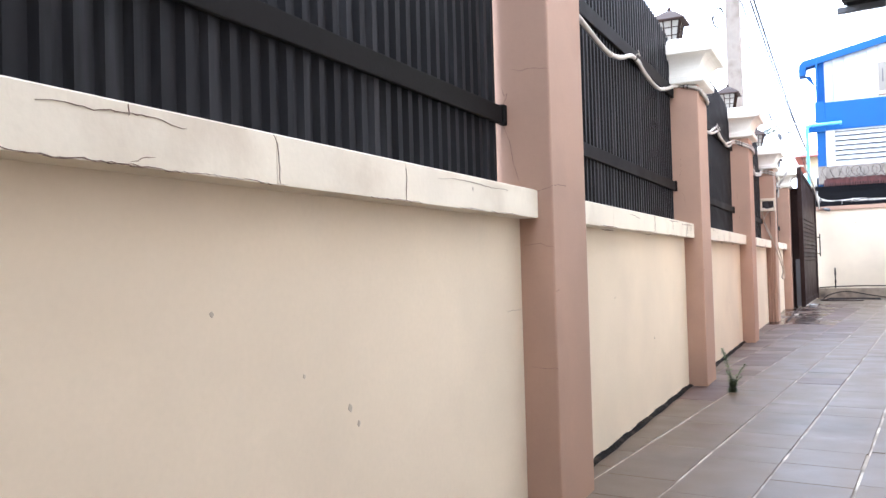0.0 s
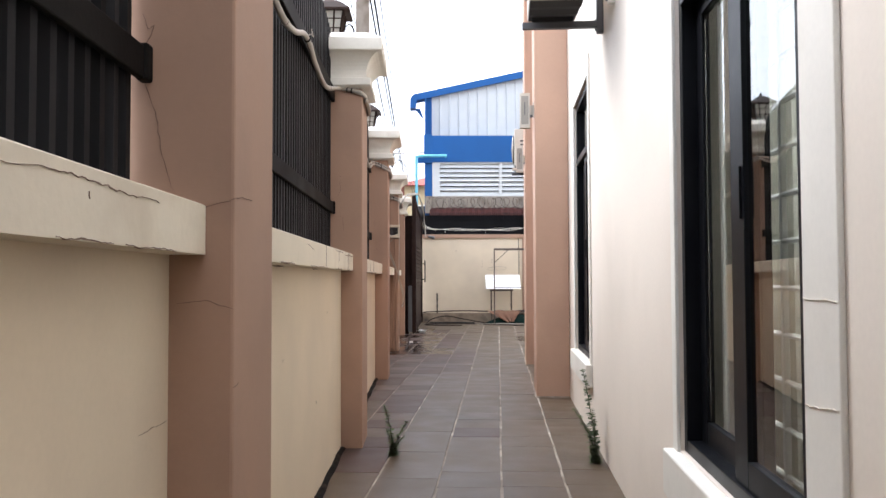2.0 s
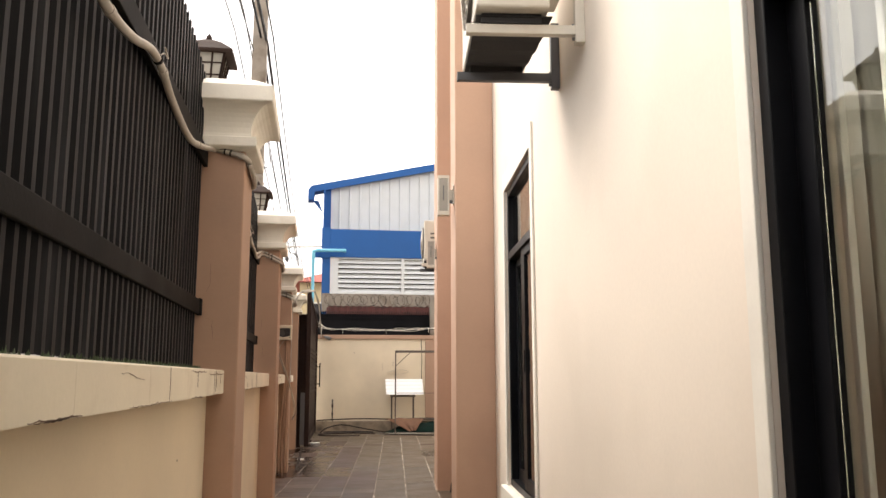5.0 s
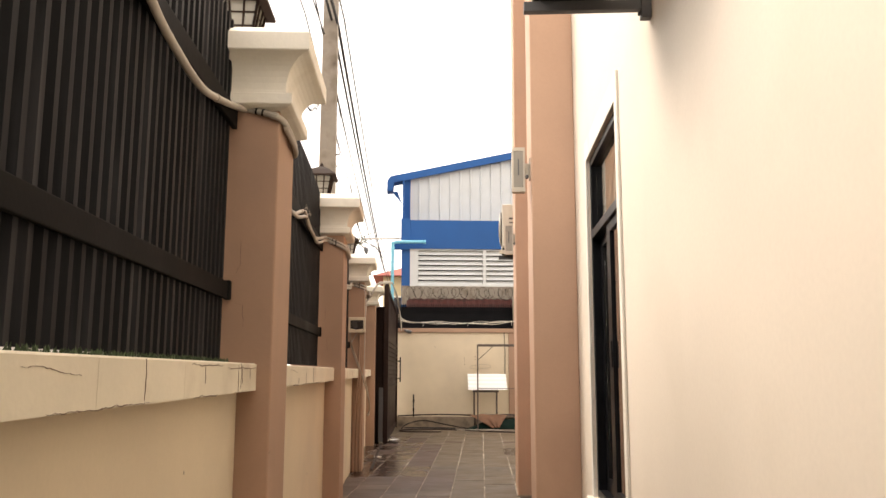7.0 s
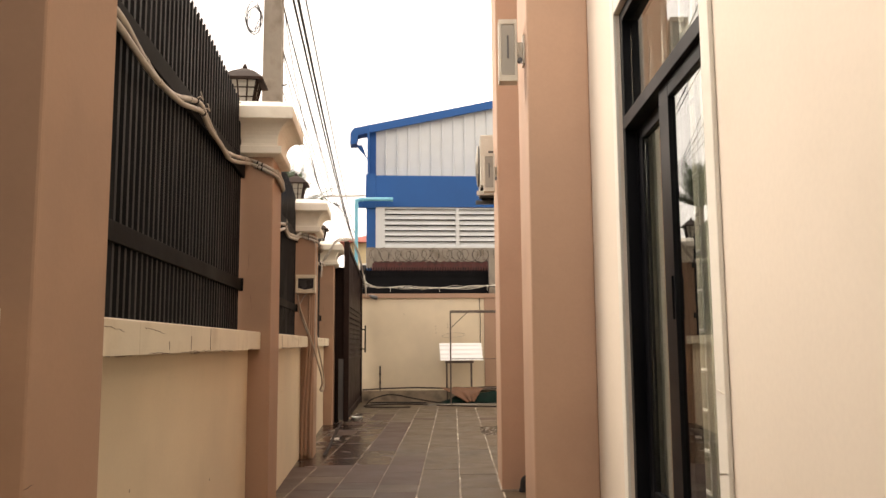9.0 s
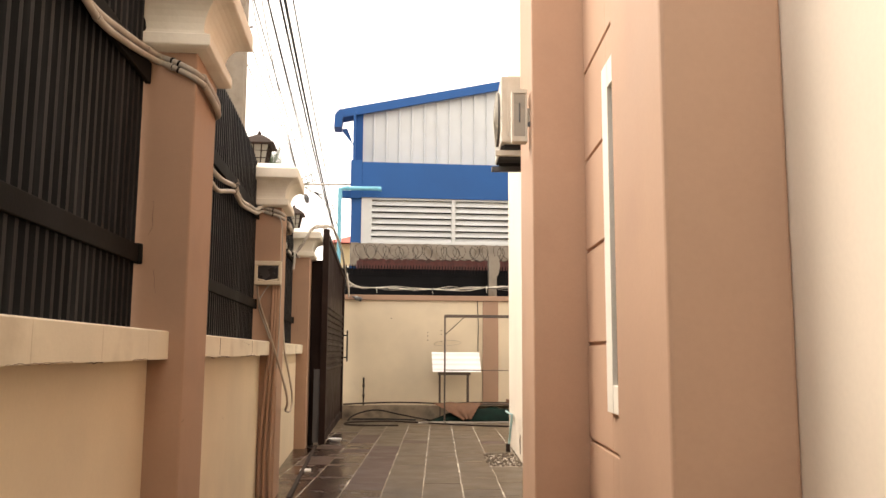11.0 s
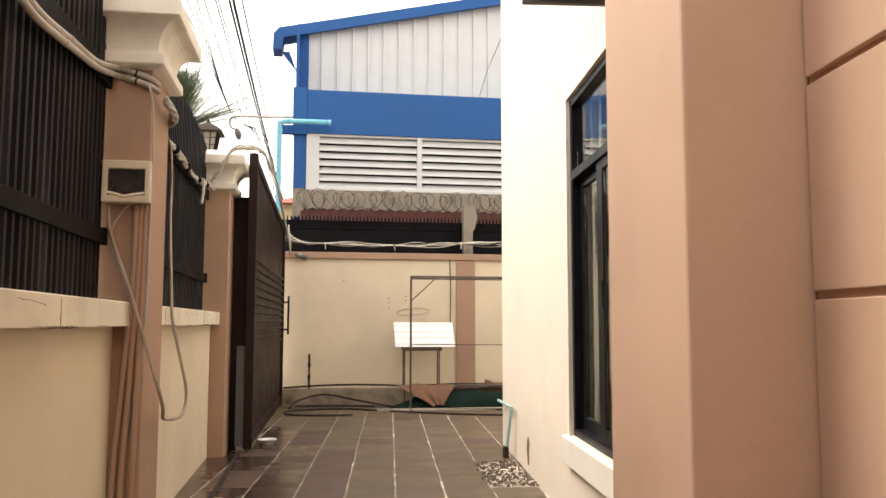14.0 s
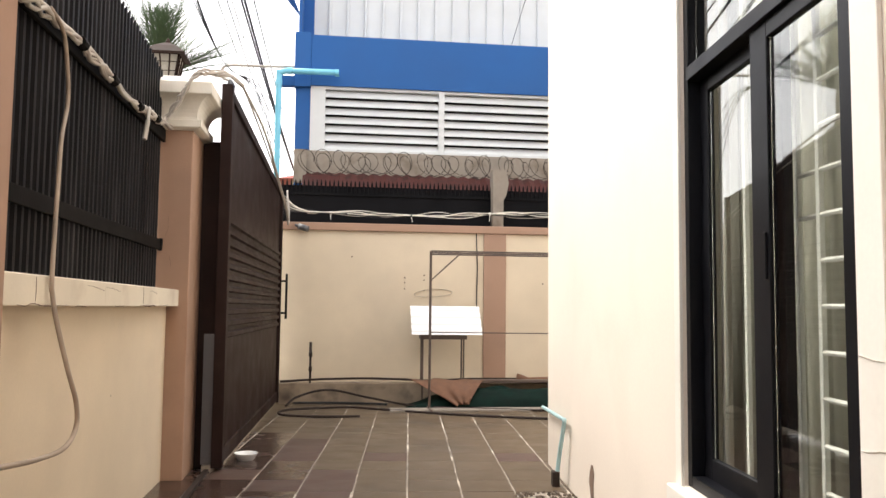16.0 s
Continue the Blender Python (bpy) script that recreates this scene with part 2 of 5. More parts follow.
def part(name, bm, material, parent, label="", smooth=False):
    ob = new(name, finish(bm, name, material, smooth))
    ob.parent = parent
    return tagged(ob, label)


def solo(name, bm, material, label="", category="", group="", kind="", m=None, smooth=False):
    ob = new(name, finish(bm, name, material, smooth))
    if m is not None:
        ob.matrix_world = m
    return tagged(ob, label, category, group, kind)


def thing(name, label, category, group="", kind="", m=None):
    ob = new(name)
    ob.empty_display_size = 0.1
    if m is not None:
        ob.matrix_world = m
    return tagged(ob, label, category, group, kind)


HOUSE = Matrix.Rotation(radians(-5.6), 4, "Z")      # the house stands at a slight angle to the fence


# ---- ground and paving base ----
solo("ground", B(-200, 200, -200, 300, -0.4, -0.10), M_SOIL, "bare grey street ground", "ground", kind="structure")
floor = solo("floor", B(-3.0, 6.0, -4.2, 26.4, -0.095, -0.006), M_GROUT, "passage floor of grey-brown stone pavers with pale joints", "floor", kind="structure")

# ---- fence wall ----
WX, CAPX, PX = -1.71, -1.62, -1.55          # wall face, cap front, pillar front
PILLARS = [1.0, 5.0, 9.06, 13.15, 17.08, 21.07]   # near faces along the fence
PW = 0.50
CX = PX - PW / 2
bays = [(-4.2, PILLARS[0])] + [(PILLARS[i] + PW, PILLARS[i + 1]) for i in range(5)]
fence_wall = thing("wall_fence", "cream-painted rendered fence wall with faint stains", "wall", kind="structure")
for a, b in bays:
    part("wall_panel", B(-1.90, WX, a, b, -0.1, 1.34), M_FENCE, fence_wall)


def crack(parent, pts, axis, at, width=0.004):
    """A hairline crack: a thin jagged ribbon on a face x=at or y=at."""
    bm = bmesh.new()
    rows, drift = [], 0.0
    upright = abs(pts[-1][1] - pts[0][1]) > abs(pts[-1][0] - pts[0][0])
    for i in range(len(pts) - 1):
        (u0, z0), (u1, z1) = pts[i], pts[i + 1]
        n = max(3, int(math.hypot(u1 - u0, z1 - z0) / 0.012))
        for j in range(n):
            t = j / n
            drift = 0.7 * drift + random.uniform(-0.0026, 0.0026)
            rows.append((u0 + (u1 - u0) * t + (drift if upright else 0), z0 + (z1 - z0) * t + (0 if upright else drift)))
    rows.append(pts[-1])
    rings = []
    for i, (u, z) in enumerate(rows):
        w = width * 0.28 * random.uniform(0.45, 1.2) * (0.3 + 0.7 * math.sin(math.pi * (i + 0.5) / len(rows)))
        du, dz = (w, 0) if upright else (0, w)
        q = [(u - du, z - dz), (u + du, z + dz)]
        out = 0.0015 if axis == "x" else -0.0015
        if axis == "x":
            rings.append([(at + o, a, b) for a, b in q for o in (-0.003, out)])
        else:
            rings.append([(a, at + o, b) for a, b in q for o in (0.003, out)])
    rings = [[r[0], r[1], r[3], r[2]] for r in rings]
    return part("crack", loft(bm, rings), M_CRACK, parent, "dark hairline crack")


def cap_block(y0, y1):
    bm = bmesh.new()
    pr = [(CAPX, 1.325), (CAPX, 1.446), (CAPX - 0.012, 1.452), (-1.80, 1.460), (-1.97, 1.460), (-1.97, 1.325)]
    return loft(bm, [[(x, y0, z) for x, z in pr], [(x, y1, z) for x, z in pr]])


CAP_CRACKS = (((2.51, 1.418), (2.58, 1.421), (2.63, 1.421), (2.68, 1.424), (2.756, 1.428), (2.863, 1.419)), ((2.712, 1.333), (2.74, 1.344), (2.776, 1.349)), ((2.712, 1.446), (2.711, 1.423)),
              ((3.152, 1.446), (3.162, 1.425), (3.166, 1.38), (3.172, 1.329)), ((3.80, 1.43), (3.801, 1.38), (3.802, 1.326)),
              ((4.03, 1.416), (4.087, 1.421), (4.144, 1.424), (4.287, 1.428), (4.354, 1.424), (4.456, 1.421), (4.645, 1.420)), ((4.305, 1.408), (4.306, 1.395)))
END_CRACKS = (((7.42, 1.448), (7.43, 1.40), (7.42, 1.335)), ((7.9, 1.438), (8.1, 1.434), (8.35, 1.437)), ((8.08, 1.43), (8.085, 1.37)), ((8.70, 1.448), (8.71, 1.40), (8.70, 1.34)), ((8.73, 1.44), (8.735, 1.36)),
              ((8.45, 1.425), (8.7, 1.430), (8.9, 1.428), (9.03, 1.432)), ((8.90, 1.43), (8.905, 1.38)))
for i, (a, b) in enumerate(bays):
    cap = thing("wall_cap", "cream-painted cap course with hairline joints on the fence wall", "wall cap", "caps of the fence wall", kind="structure")
    y, k = a + 0.002, 0
    while y < b - 0.05:
        e = y + random.uniform(0.55, 0.85)
        if i == 1:
            e = next(v for v in (3.162, 3.80, b + 1) if v > y + 0.05)
        if b - e < 0.3:
            e = b - 0.002
        part("cap_block", cap_block(y, e - 0.0015), M_CAP, cap)
        if i != 1:
            for k in range(random.choice((0, 0, 1, 1, 2))):
                yy = random.choice((y, e, random.uniform(y, e)))
                yy = min(max(yy, a + 0.03), b - 0.03)
                z1 = random.choice((1.375, 1.40, 1.44))
                stain = crack(cap, [(yy, z1), (yy + random.uniform(-.006, .006), (z1 + 1.33) / 2), (yy, random.uniform(1.328, 1.35))], "x", CAPX, random.uniform(0.003, 0.007))
                stain.name, stain["label"] = "drip_stain", "dark run-off streak"
            if random.random() < 0.4:
                yy = random.uniform(y, e - 0.3)
                crack(cap, [(yy, 1.425), (yy + 0.12, 1.42), (yy + 0.28, 1.405)], "x", CAPX, 0.003)
        y = e
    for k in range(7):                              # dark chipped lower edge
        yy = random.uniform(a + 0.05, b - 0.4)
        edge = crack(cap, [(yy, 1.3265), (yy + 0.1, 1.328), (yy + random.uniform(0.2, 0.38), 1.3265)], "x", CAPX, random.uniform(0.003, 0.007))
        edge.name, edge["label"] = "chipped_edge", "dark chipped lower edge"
    if i == 2:
        for pts in END_CRACKS:
            stain = crack(cap, pts, "x", CAPX, 0.008)
            stain.name, stain["label"] = "rust_stain", "rust-brown crack stain"
    if i == 1:
        for pts in CAP_CRACKS:
            crack(cap, pts, "x", CAPX, 0.004)


def smudge(parent, y, z, s, n=11):
    """A small chipped or dirty spot lying on the fence wall's face."""
    r = random.Random(int(y * 100))
    ring = [(s * r.uniform(0.6, 1.1) * math.cos(2 * math.pi * k / n), s * 1.3 * r.uniform(0.6, 1.1) * math.sin(2 * math.pi * k / n)) for k in range(n)]
    bm = loft(bmesh.new(), [[(WX + o, y + u * g, z + v * g) for u, v in ring] for o, g in ((-0.002, 1.0), (0.0015, 0.9))])
    part("spot", bm, M_SPOT, parent, "small grey-brown chipped spot")


for y, z, s in ((3.022, 1.019, 0.007), (3.371, 0.83, 0.006), (3.589, 0.709, 0.012), (3.633, 0.656, 0.008), (6.6, 0.9, 0.006), (7.7, 0.55, 0.008), (8.2, 1.05, 0.006), (10.4, 0.8, 0.007), (11.9, 0.6, 0.008), (15.2, 0.9, 0.007), (19.6, 0.8, 0.007)):
    smudge(fence_wall, y, z, s)
crack(fence_wall, [(4.80, 0.92), (4.99, 0.918)], "x", WX, 0.002)
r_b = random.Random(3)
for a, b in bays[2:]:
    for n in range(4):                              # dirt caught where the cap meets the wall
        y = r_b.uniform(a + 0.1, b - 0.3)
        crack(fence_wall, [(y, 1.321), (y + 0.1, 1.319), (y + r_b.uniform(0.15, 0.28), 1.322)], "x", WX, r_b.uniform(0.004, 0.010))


# ---- corrugated fence panels ----
def sheet_mesh(y0, y1):
    """Trapezoid-ribbed sheet with a gently arched, saw-toothed top."""
    bm = bmesh.new()
    L, rows = y1 - y0, []
    y, i = y0 + 0.012, 0
    steps = ((0.027, 0), (0.012, 1), (0.027, 1), (0.012, 0))
    x = [-1.803, -1.784]
    st = 0
    pts = [(y, 0)]
    while y < y1 - 0.03:
        dy, lev = steps[i % 4]
        y += dy
        pts.append((y, lev))
        i += 1
    for k, (yy, lev) in enumerate(pts):
        u = (yy - y0) / L
        top = 3.09 + 0.14 * math.sin(math.pi * min(max(u, 0), 1)) ** 0.6 + (0.03 if k % 4 in (2, 3) else -0.02)
        rows.append(((x[lev], yy, 1.468), (x[lev], yy, top)))
    return ribbon(bm, rows, (-0.004, 0, 0))


for a, b in bays:
    pan = thing("metal_fence", "dark grey corrugated steel fence panel with black rails between pillars", "metal fence", "bays of the metal fence")
    part("sheet", sheet_mesh(a, b), M_SHEET, pan)
    for z0, z1, w in ((1.755, 1.838, 0.020), (2.60, 2.70, 0.025)):
        part("rail", B(-1.782, -1.782 + w, a + 0.004, b - 0.004, z0, z1, bevel=0.004), M_RAIL, pan)
    part("bracket", B(-1.782, -1.752, b - 0.045, b - 0.003, 1.752, 1.845, bevel=0.006), M_RAIL, pan)


# ---- pillars with mouldings and lanterns ----
RISE = {13.15: 0.06, 17.08: 0.02}            # pillars that stand a little taller


def coping_bm(cx, cy, dz):
    """Band, neck, hollow moulding and a chamfered slab."""
    h = PW / 2
    prof = [(h + 0.004, 2.700), (h + 0.045, 2.708), (h + 0.062, 2.716), (h + 0.066, 2.722), (h + 0.066, 2.770), (h + 0.060, 2.776), (h + 0.034, 2.780), (h + 0.030, 2.800)]
    for k in range(9):
        q = k / 8 * math.pi / 2
        prof.append((h + 0.030 + 0.112 * (1 - math.cos(q)), 2.806 + 0.152 * math.sin(q)))
    prof += [(h + 0.152, 2.960), (h + 0.157, 2.966), (h + 0.157, 3.050), (h + 0.150, 3.058), (h + 0.045, 3.120), (h - 0.02, 3.128)]
    return loft(bmesh.new(), [square(w, z + dz, cx, cy) for w, z in prof])


def pillar(y, cracked=False):
    p = thing("fence_pillar", "tan-painted square fence pillar with a white moulded cap" + (", cracked" if cracked else ""), "pillar", "pillars of the fence")
    rise = RISE.get(y, 0.0)
    part("shaft", B(PX - PW, PX, y, y + PW, -0.1, 2.704 + rise, bevel=0.008), M_PILLAR, p)
    part("moulded_cap", coping_bm(CX, y + PW / 2, rise), M_COPING, p, "white moulded cap with weathered edges")
    dy = 0.03 * math.sin(y * 3)
    if not cracked:
        crack(p, [(-1.735, 1.86 + dy), (-1.715, 1.93), (-1.72, 2.02 + dy)], "y", y, 0.003)
        crack(p, [(-1.735, 1.74), (-1.70, 1.70 + dy), (-1.69, 1.62)], "y", y, 0.003)
    crack(p, [(y + 0.004, 0.9 + dy * 5), (y + 0.05, 0.905 + dy * 5)], "x", PX, 0.003)
    if cracked:
        crack(p, [(-1.73, 2.004), (-1.68, 1.995), (-1.62, 2.0), (PX, 1.987)], "y", y)
        crack(p, [(y, 1.465), (y + 0.1, 1.475), (y + 0.2, 1.48)], "x", PX)
        crack(p, [(-1.63, 1.44), (PX, 1.465)], "y", y)
        crack(p, [(-1.69, 1.205), (-1.62, 1.21), (PX, 1.19)], "y", y)
        crack(p, [(-1.775, 1.765), (-1.747, 1.68), (-1.733, 1.594), (-1.697, 1.481)], "y", y, 0.003)
        crack(p, [(-1.78, 1.93), (-1.765, 1.89), (-1.75, 1.90), (-1.775, 1.84)], "y", y, 0.003)
        crack(p, [(-1.67, 0.66), (PX, 0.655)], "y", y, 0.003)
    return p


for i, y in enumerate(PILLARS):
    pillar(y, i == 1)


def lantern(cx, cy, rise=0.0):
    z = 3.126 + rise
    t = thing("pillar_lantern", "brown metal pillar lantern with a pyramid roof and latticed frosted panes", "lantern", "lanterns on the fence pillars")
    part("base", loft(bmesh.new(), [square(0.085, z, cx, cy), square(0.085, z + 0.015, cx, cy), square(0.065, z + 0.022, cx, cy)]), M_LANTERN, t)
    part("pane", loft(bmesh.new(), [square(0.070, z + 0.02, cx, cy), square(0.108, z + 0.235, cx, cy)]), M_LGLASS, t, "frosted glass body")
    for sx, sy in ((1, 0), (-1, 0), (0, 1), (0, -1)):
        for k in (-1.0, -0.36, 0.36, 1.0):
            a, b = 0.074, 0.112
            p0 = (cx + (sx * a if sx else k * a), cy + (sy * a if sy else k * a), z + 0.02)
            p1 = (cx + (sx * b if sx else k * b), cy + (sy * b if sy else k * b), z + 0.235)
            part("lattice_bar", T([p0, p1], 0.009 if abs(k) == 1 else 0.0065, 5), M_LANTERN, t)
    for f in (0.03, 0.35, 0.68, 0.97):
        hh = 0.074 + 0.038 * f
        bm = bmesh.new()
        tube(bm, square(hh, z + 0.02 + 0.215 * f, cx, cy), 0.005, 5, close=True)
        part("lattice_ring", bm, M_LANTERN, t)
    part("roof", loft(bmesh.new(), [square(0.11, z + 0.228, cx, cy), square(0.160, z + 0.222, cx, cy), square(0.162, z + 0.236, cx, cy), square(0.085, z + 0.305, cx, cy), square(0.022, z + 0.345, cx, cy)]), M_LANTERN, t, "pyramid roof")
    part("finial", T([(cx, cy, z + 0.335), (cx, cy, z + 0.355), (cx, cy, z + 0.372), (cx, cy, z + 0.39)], [0.010, 0.020, 0.015, 0.003], 8), M_LANTERN, t)


for y in PILLARS[1:]:
    lantern(CX - 0.02, y + PW / 2, RISE.get(y, 0.0))


# ---- house: walls with openings, in the house's own axes ----
HX, HT = -0.675, 0.22                         # face of the house wall, thickness
H0, H1, HTOP = 4.12, 21.55, 7.0
SILL, HEAD = 0.585, 2.91
WINDOWS = [(4.75, 6.12), (9.40, 10.71), (16.57, 17.98)]
BROWN0, BROWN1 = 11.86, 15.05                  # tan stretch between the two columns
NARROW = (13.06, 13.76, 1.19, 2.88)


def wall_with_openings(name, label, material, y0, y1, openings):
    w = thing(name, label, "wall", kind="structure", m=HOUSE)
    y = y0
    for a, b, lo, hi in openings:
        part("wall_piece", B(HX, HX + HT, y, a, -0.1, HTOP), material, w)
        part("wall_piece", B(HX, HX + HT, a, b, -0.1, lo), material, w)
        part("wall_piece", B(HX, HX + HT, a, b, hi, HTOP), material, w)
        y = b
    part("wall_piece", B(HX, HX + HT, y, y1, -0.1, HTOP), material, w)
    return w


wall_with_openings("wall_house_near", "smooth cream-white painted house wall", M_WHITE, H0, BROWN0, [(a, b, SILL, HEAD) for a, b in WINDOWS[:2]])
wall_with_openings("wall_house_far", "smooth cream-white painted house wall", M_WHITE, BROWN1, H1, [(*WINDOWS[2], SILL, HEAD)])
brown = wall_with_openings("wall_house_tan", "tan-painted house wall with horizontal grooves", M_BROWN, BROWN0, BROWN1, [NARROW])
zs = [-0.1] + [0.19 + 0.616 * i for i in range(11)] + [HTOP]
for z0, z1 in zip(zs, zs[1:]):
    a, b = z0 + 0.012, z1 - 0.012
    for y0, y1, hit in ((12.2, NARROW[0] - 0.085, True), (NARROW[1] + 0.155, 14.67, True), (NARROW[0] - 0.085, NARROW[1] + 0.155, False)):
        if not hit:
            if b < 1.03 and a < 1.03:
                a2, b2 = a, b
            elif a < 1.03:
                a2, b2 = a, 1.03
            elif a > 3.07:
                a2, b2 = a, b
            elif b > 3.07:
                a2, b2 = 3.07, b
            else:
                continue
        else:
            a2, b2 = a, b
        part("groove_panel", B(HX - 0.022, HX, y0, y1, a2, b2, bevel=0.004), M_BROWN, brown)

# Out-of-view wall, added to keep light from the right off the first bays.
solo("wall_house_recess", B(1.6, 1.8, -4.4, H0, -0.1, HTOP), M_WHITE, "unseen plain cream-white wall added to block light from the right", "wall", kind="structure", m=HOUSE)
for nm, args in (("wall_house_back", (6.0, 6.2, H0, H1, -0.1, HTOP)), ("wall_house_end", (HX + HT, 6.0, H1 - HT, H1, -0.1, HTOP)), ("wall_house_start", (HX + HT, 6.0, H0, H0 + HT, -0.1, HTOP))):
    solo(nm, B(*args), M_WHITE, "plain cream-white house wall", "wall", kind="structure", m=HOUSE)
solo("roof_house", B(HX, 6.2, H0, H1, HTOP, HTOP + 0.2), M_CONC, "flat concrete house roof", "roof", kind="structure", m=HOUSE)
solo("floor_house", B(HX + HT, 6.0, H0 + HT, H1 - HT, -0.05, 0.05), M_ROOM, "dim indoor floor", "floor", kind="structure", m=HOUSE)
solo("ceiling_house", B(HX + HT, 6.0, H0 + HT, H1 - HT, 3.2, 3.3), M_ROOM, "dim indoor ceiling", "ceiling", kind="structure", m=HOUSE)
# Unseen slab, added only to dim the start of the passage.
solo("roof_porch", B(-1.95, 8.0, -4.6, 1.7, 3.5, 3.65), M_CONC, "unseen plain concrete slab added to shade the start of the passage", "roof", kind="structure")
solo("wall_room", B(2.4, 2.5, H0 + HT, H1 - HT, 0.05, 3.2), M_ROOM, "dim indoor wall behind the windows", "wall", kind="structure", m=HOUSE)

for y0, y1, face in ((11.52, 12.2, -1.03), (14.68, 15.52, -1.055)):
    col = solo("house_column", B(face, HX, y0, y1, -0.1, HTOP, bevel=0.012), M_BROWN, "smooth tan-painted square column against the house wall", "column", "columns of the house", m=HOUSE)
    part("foot_seam", B(face - 0.012, HX, y0 - 0.012, y1 + 0.012, -0.1, 0.012, bevel=0.004), M_GROUT, col, "mortar seam at the foot")


def big_window(i, y0, y1, near_trim, uprights, spans, rung_z, rung_step):
    """Tall black sliding window with a top light, white trim and sill, in the house's axes."""
    w = thing("window_%d" % i, "tall black-framed sliding window with white trim and sill", "window", "sliding windows of the house", kind="structure", m=HOUSE)
    tw, tx = 0.075, HX - 0.015
    part("trim", B(tx, HX, y0 - near_trim, y0, SILL - 0.02, HEAD + 0.15, bevel=0.004), M_TRIM, w)
    part("trim", B(tx, HX, y1, y1 + tw, SILL - 0.02, HEAD + 0.15, bevel=0.004), M_TRIM, w)
    part("trim", B(tx + 0.002, HX, y0, y1, HEAD, HEAD + 0.15, bevel=0.004), M_TRIM, w)
    part("window_sill", B(HX - 0.055, HX + 0.10, y0 - near_trim - 0.01, y1 + tw + 0.01, SILL - 0.185, SILL - 0.005, bevel=0.008), M_TRIM, w, "thick white sill")
    for z, e in ((0.98, 0.006), (1.22, -0.004)):
        for ya, yb in ((y0 - near_trim, y0),):
            seam = crack(w, [(ya + 0.012, z + e * (2 if ya < y0 else 1)), (yb - 0.004, z)], "x", tx, 0.001)
            seam.data.materials[0] = M_SEAM
    fx0, fx1, fw = HX + 0.015, HX + 0.115, 0.05
    tz = 2.33
    fr = part("window_frame", B(fx0, fx1, y0, y0 + fw, SILL, HEAD, bevel=0.003), M_FRAME, w, "black aluminium frame")
    part("frame_bar", B(fx0, fx1, y1 - fw, y1, SILL, HEAD, bevel=0.003), M_FRAME, fr)
    part("frame_bar", B(fx0, fx1, y0 + fw, y1 - fw, SILL, SILL + fw, bevel=0.003), M_FRAME, fr)
    part("frame_bar", B(fx0, fx1, y0 + fw, y1 - fw, HEAD - fw, HEAD, bevel=0.003), M_FRAME, fr)
    part("transom_bar", B(fx0 - 0.008, fx1, y0 + fw, y1 - fw, tz, tz + 0.06, bevel=0.003), M_FRAME, w)
    tl = part("top_pane", B(fx0 + 0.04, fx0 + 0.046, y0 + fw, y1 - fw, tz + 0.06, HEAD - fw), M_GLASS, w, "clear glass top light")
    tl.visible_shadow = False
    mid = (y0 + y1) / 2
    for a, b, x, wa, wb in ((y0 + fw, mid + 0.03, fx0 + 0.012, 0.085, 0.135), (mid - 0.13, y1 - fw, fx0 + 0.055, 0.11, 0.085)):
        s = part("sash", B(x, x + 0.035, a, a + wa, SILL + fw, tz, bevel=0.003), M_FRAME, w, "black sliding sash")
        part("sash_bar", B(x, x + 0.035, b - wb, b, SILL + fw, tz, bevel=0.003), M_FRAME, s)
        part("sash_bar", B(x, x + 0.035, a + wa, b - wb, SILL + fw, SILL + fw + 0.085, bevel=0.003), M_FRAME, s)
        part("sash_bar", B(x, x + 0.035, a + wa, b - wb, tz - 0.06, tz, bevel=0.003), M_FRAME, s)
        g = part("pane", B(x + 0.014, x + 0.020, a + wa, b - wb, SILL + fw + 0.085, tz - 0.06), M_GLASS, s, "clear glass pane")
        g.visible_shadow = False
    part("latch", B(fx0 + 0.004, fx0 + 0.012, mid - 0.09, mid - 0.07, 1.44, 1.60, bevel=0.003), M_FRAME, w)
    gr = thing("window_grille", "white-painted steel security grille with ladder rungs inside a window", "window grille", "grilles behind the sliding windows", m=HOUSE)
    gx = HX + 0.155
    for d in uprights:
        y = mid + d
        part("upright", B(gx - 0.009, gx + 0.009, y - 0.012, y + 0.012, SILL + 0.01, HEAD - 0.02, bevel=0.003), M_GRILLE, gr)
    for a, b, picks in spans:
        for r in picks:
            z = rung_z + r * rung_step
            part("rung", T([(gx, mid + a + 0.01, z), (gx, mid + b - 0.01, z)], 0.009, 6), M_GRILLE, gr)
    bm = bmesh.new()
    n, cxx = 60, HX + 0.27
    rows = [[(cxx + 0.035 * math.sin(k * 1.15) + 0.012 * math.sin(k * 2.9), y0 - 0.12 + (y1 - y0 + 0.24) * k / n, z) for z in (0.06, 3.15)] for k in range(n + 1)]
    ribbon(bm, rows, (0.004, 0, 0))
    solo("curtain", bm, M_CURTAIN, "drawn beige curtain in soft folds behind the window", "curtain", "curtains of the house", m=HOUSE, smooth=True)


ALL = range(14)
GRILLES = (((-0.60, -0.43, -0.077, 0.39, 0.58), ((-0.43, -0.077, ALL), (-0.077, 0.39, ALL)), 0.672, 0.14, 0.20),
           ((-0.60, -0.45, -0.206, -0.057, 0.10, 0.38, 0.62), ((-0.60, -0.45, ALL), (-0.45, -0.206, ALL), (-0.057, 0.10, ALL)), 0.66, 0.148, 0.085),
           ((-0.60, -0.45, -0.206, -0.057, 0.10, 0.38, 0.62), ((-0.45, -0.206, ALL), (-0.057, 0.10, ALL), (-0.206, -0.057, (7, 8))), 0.61, 0.148, 0.13))
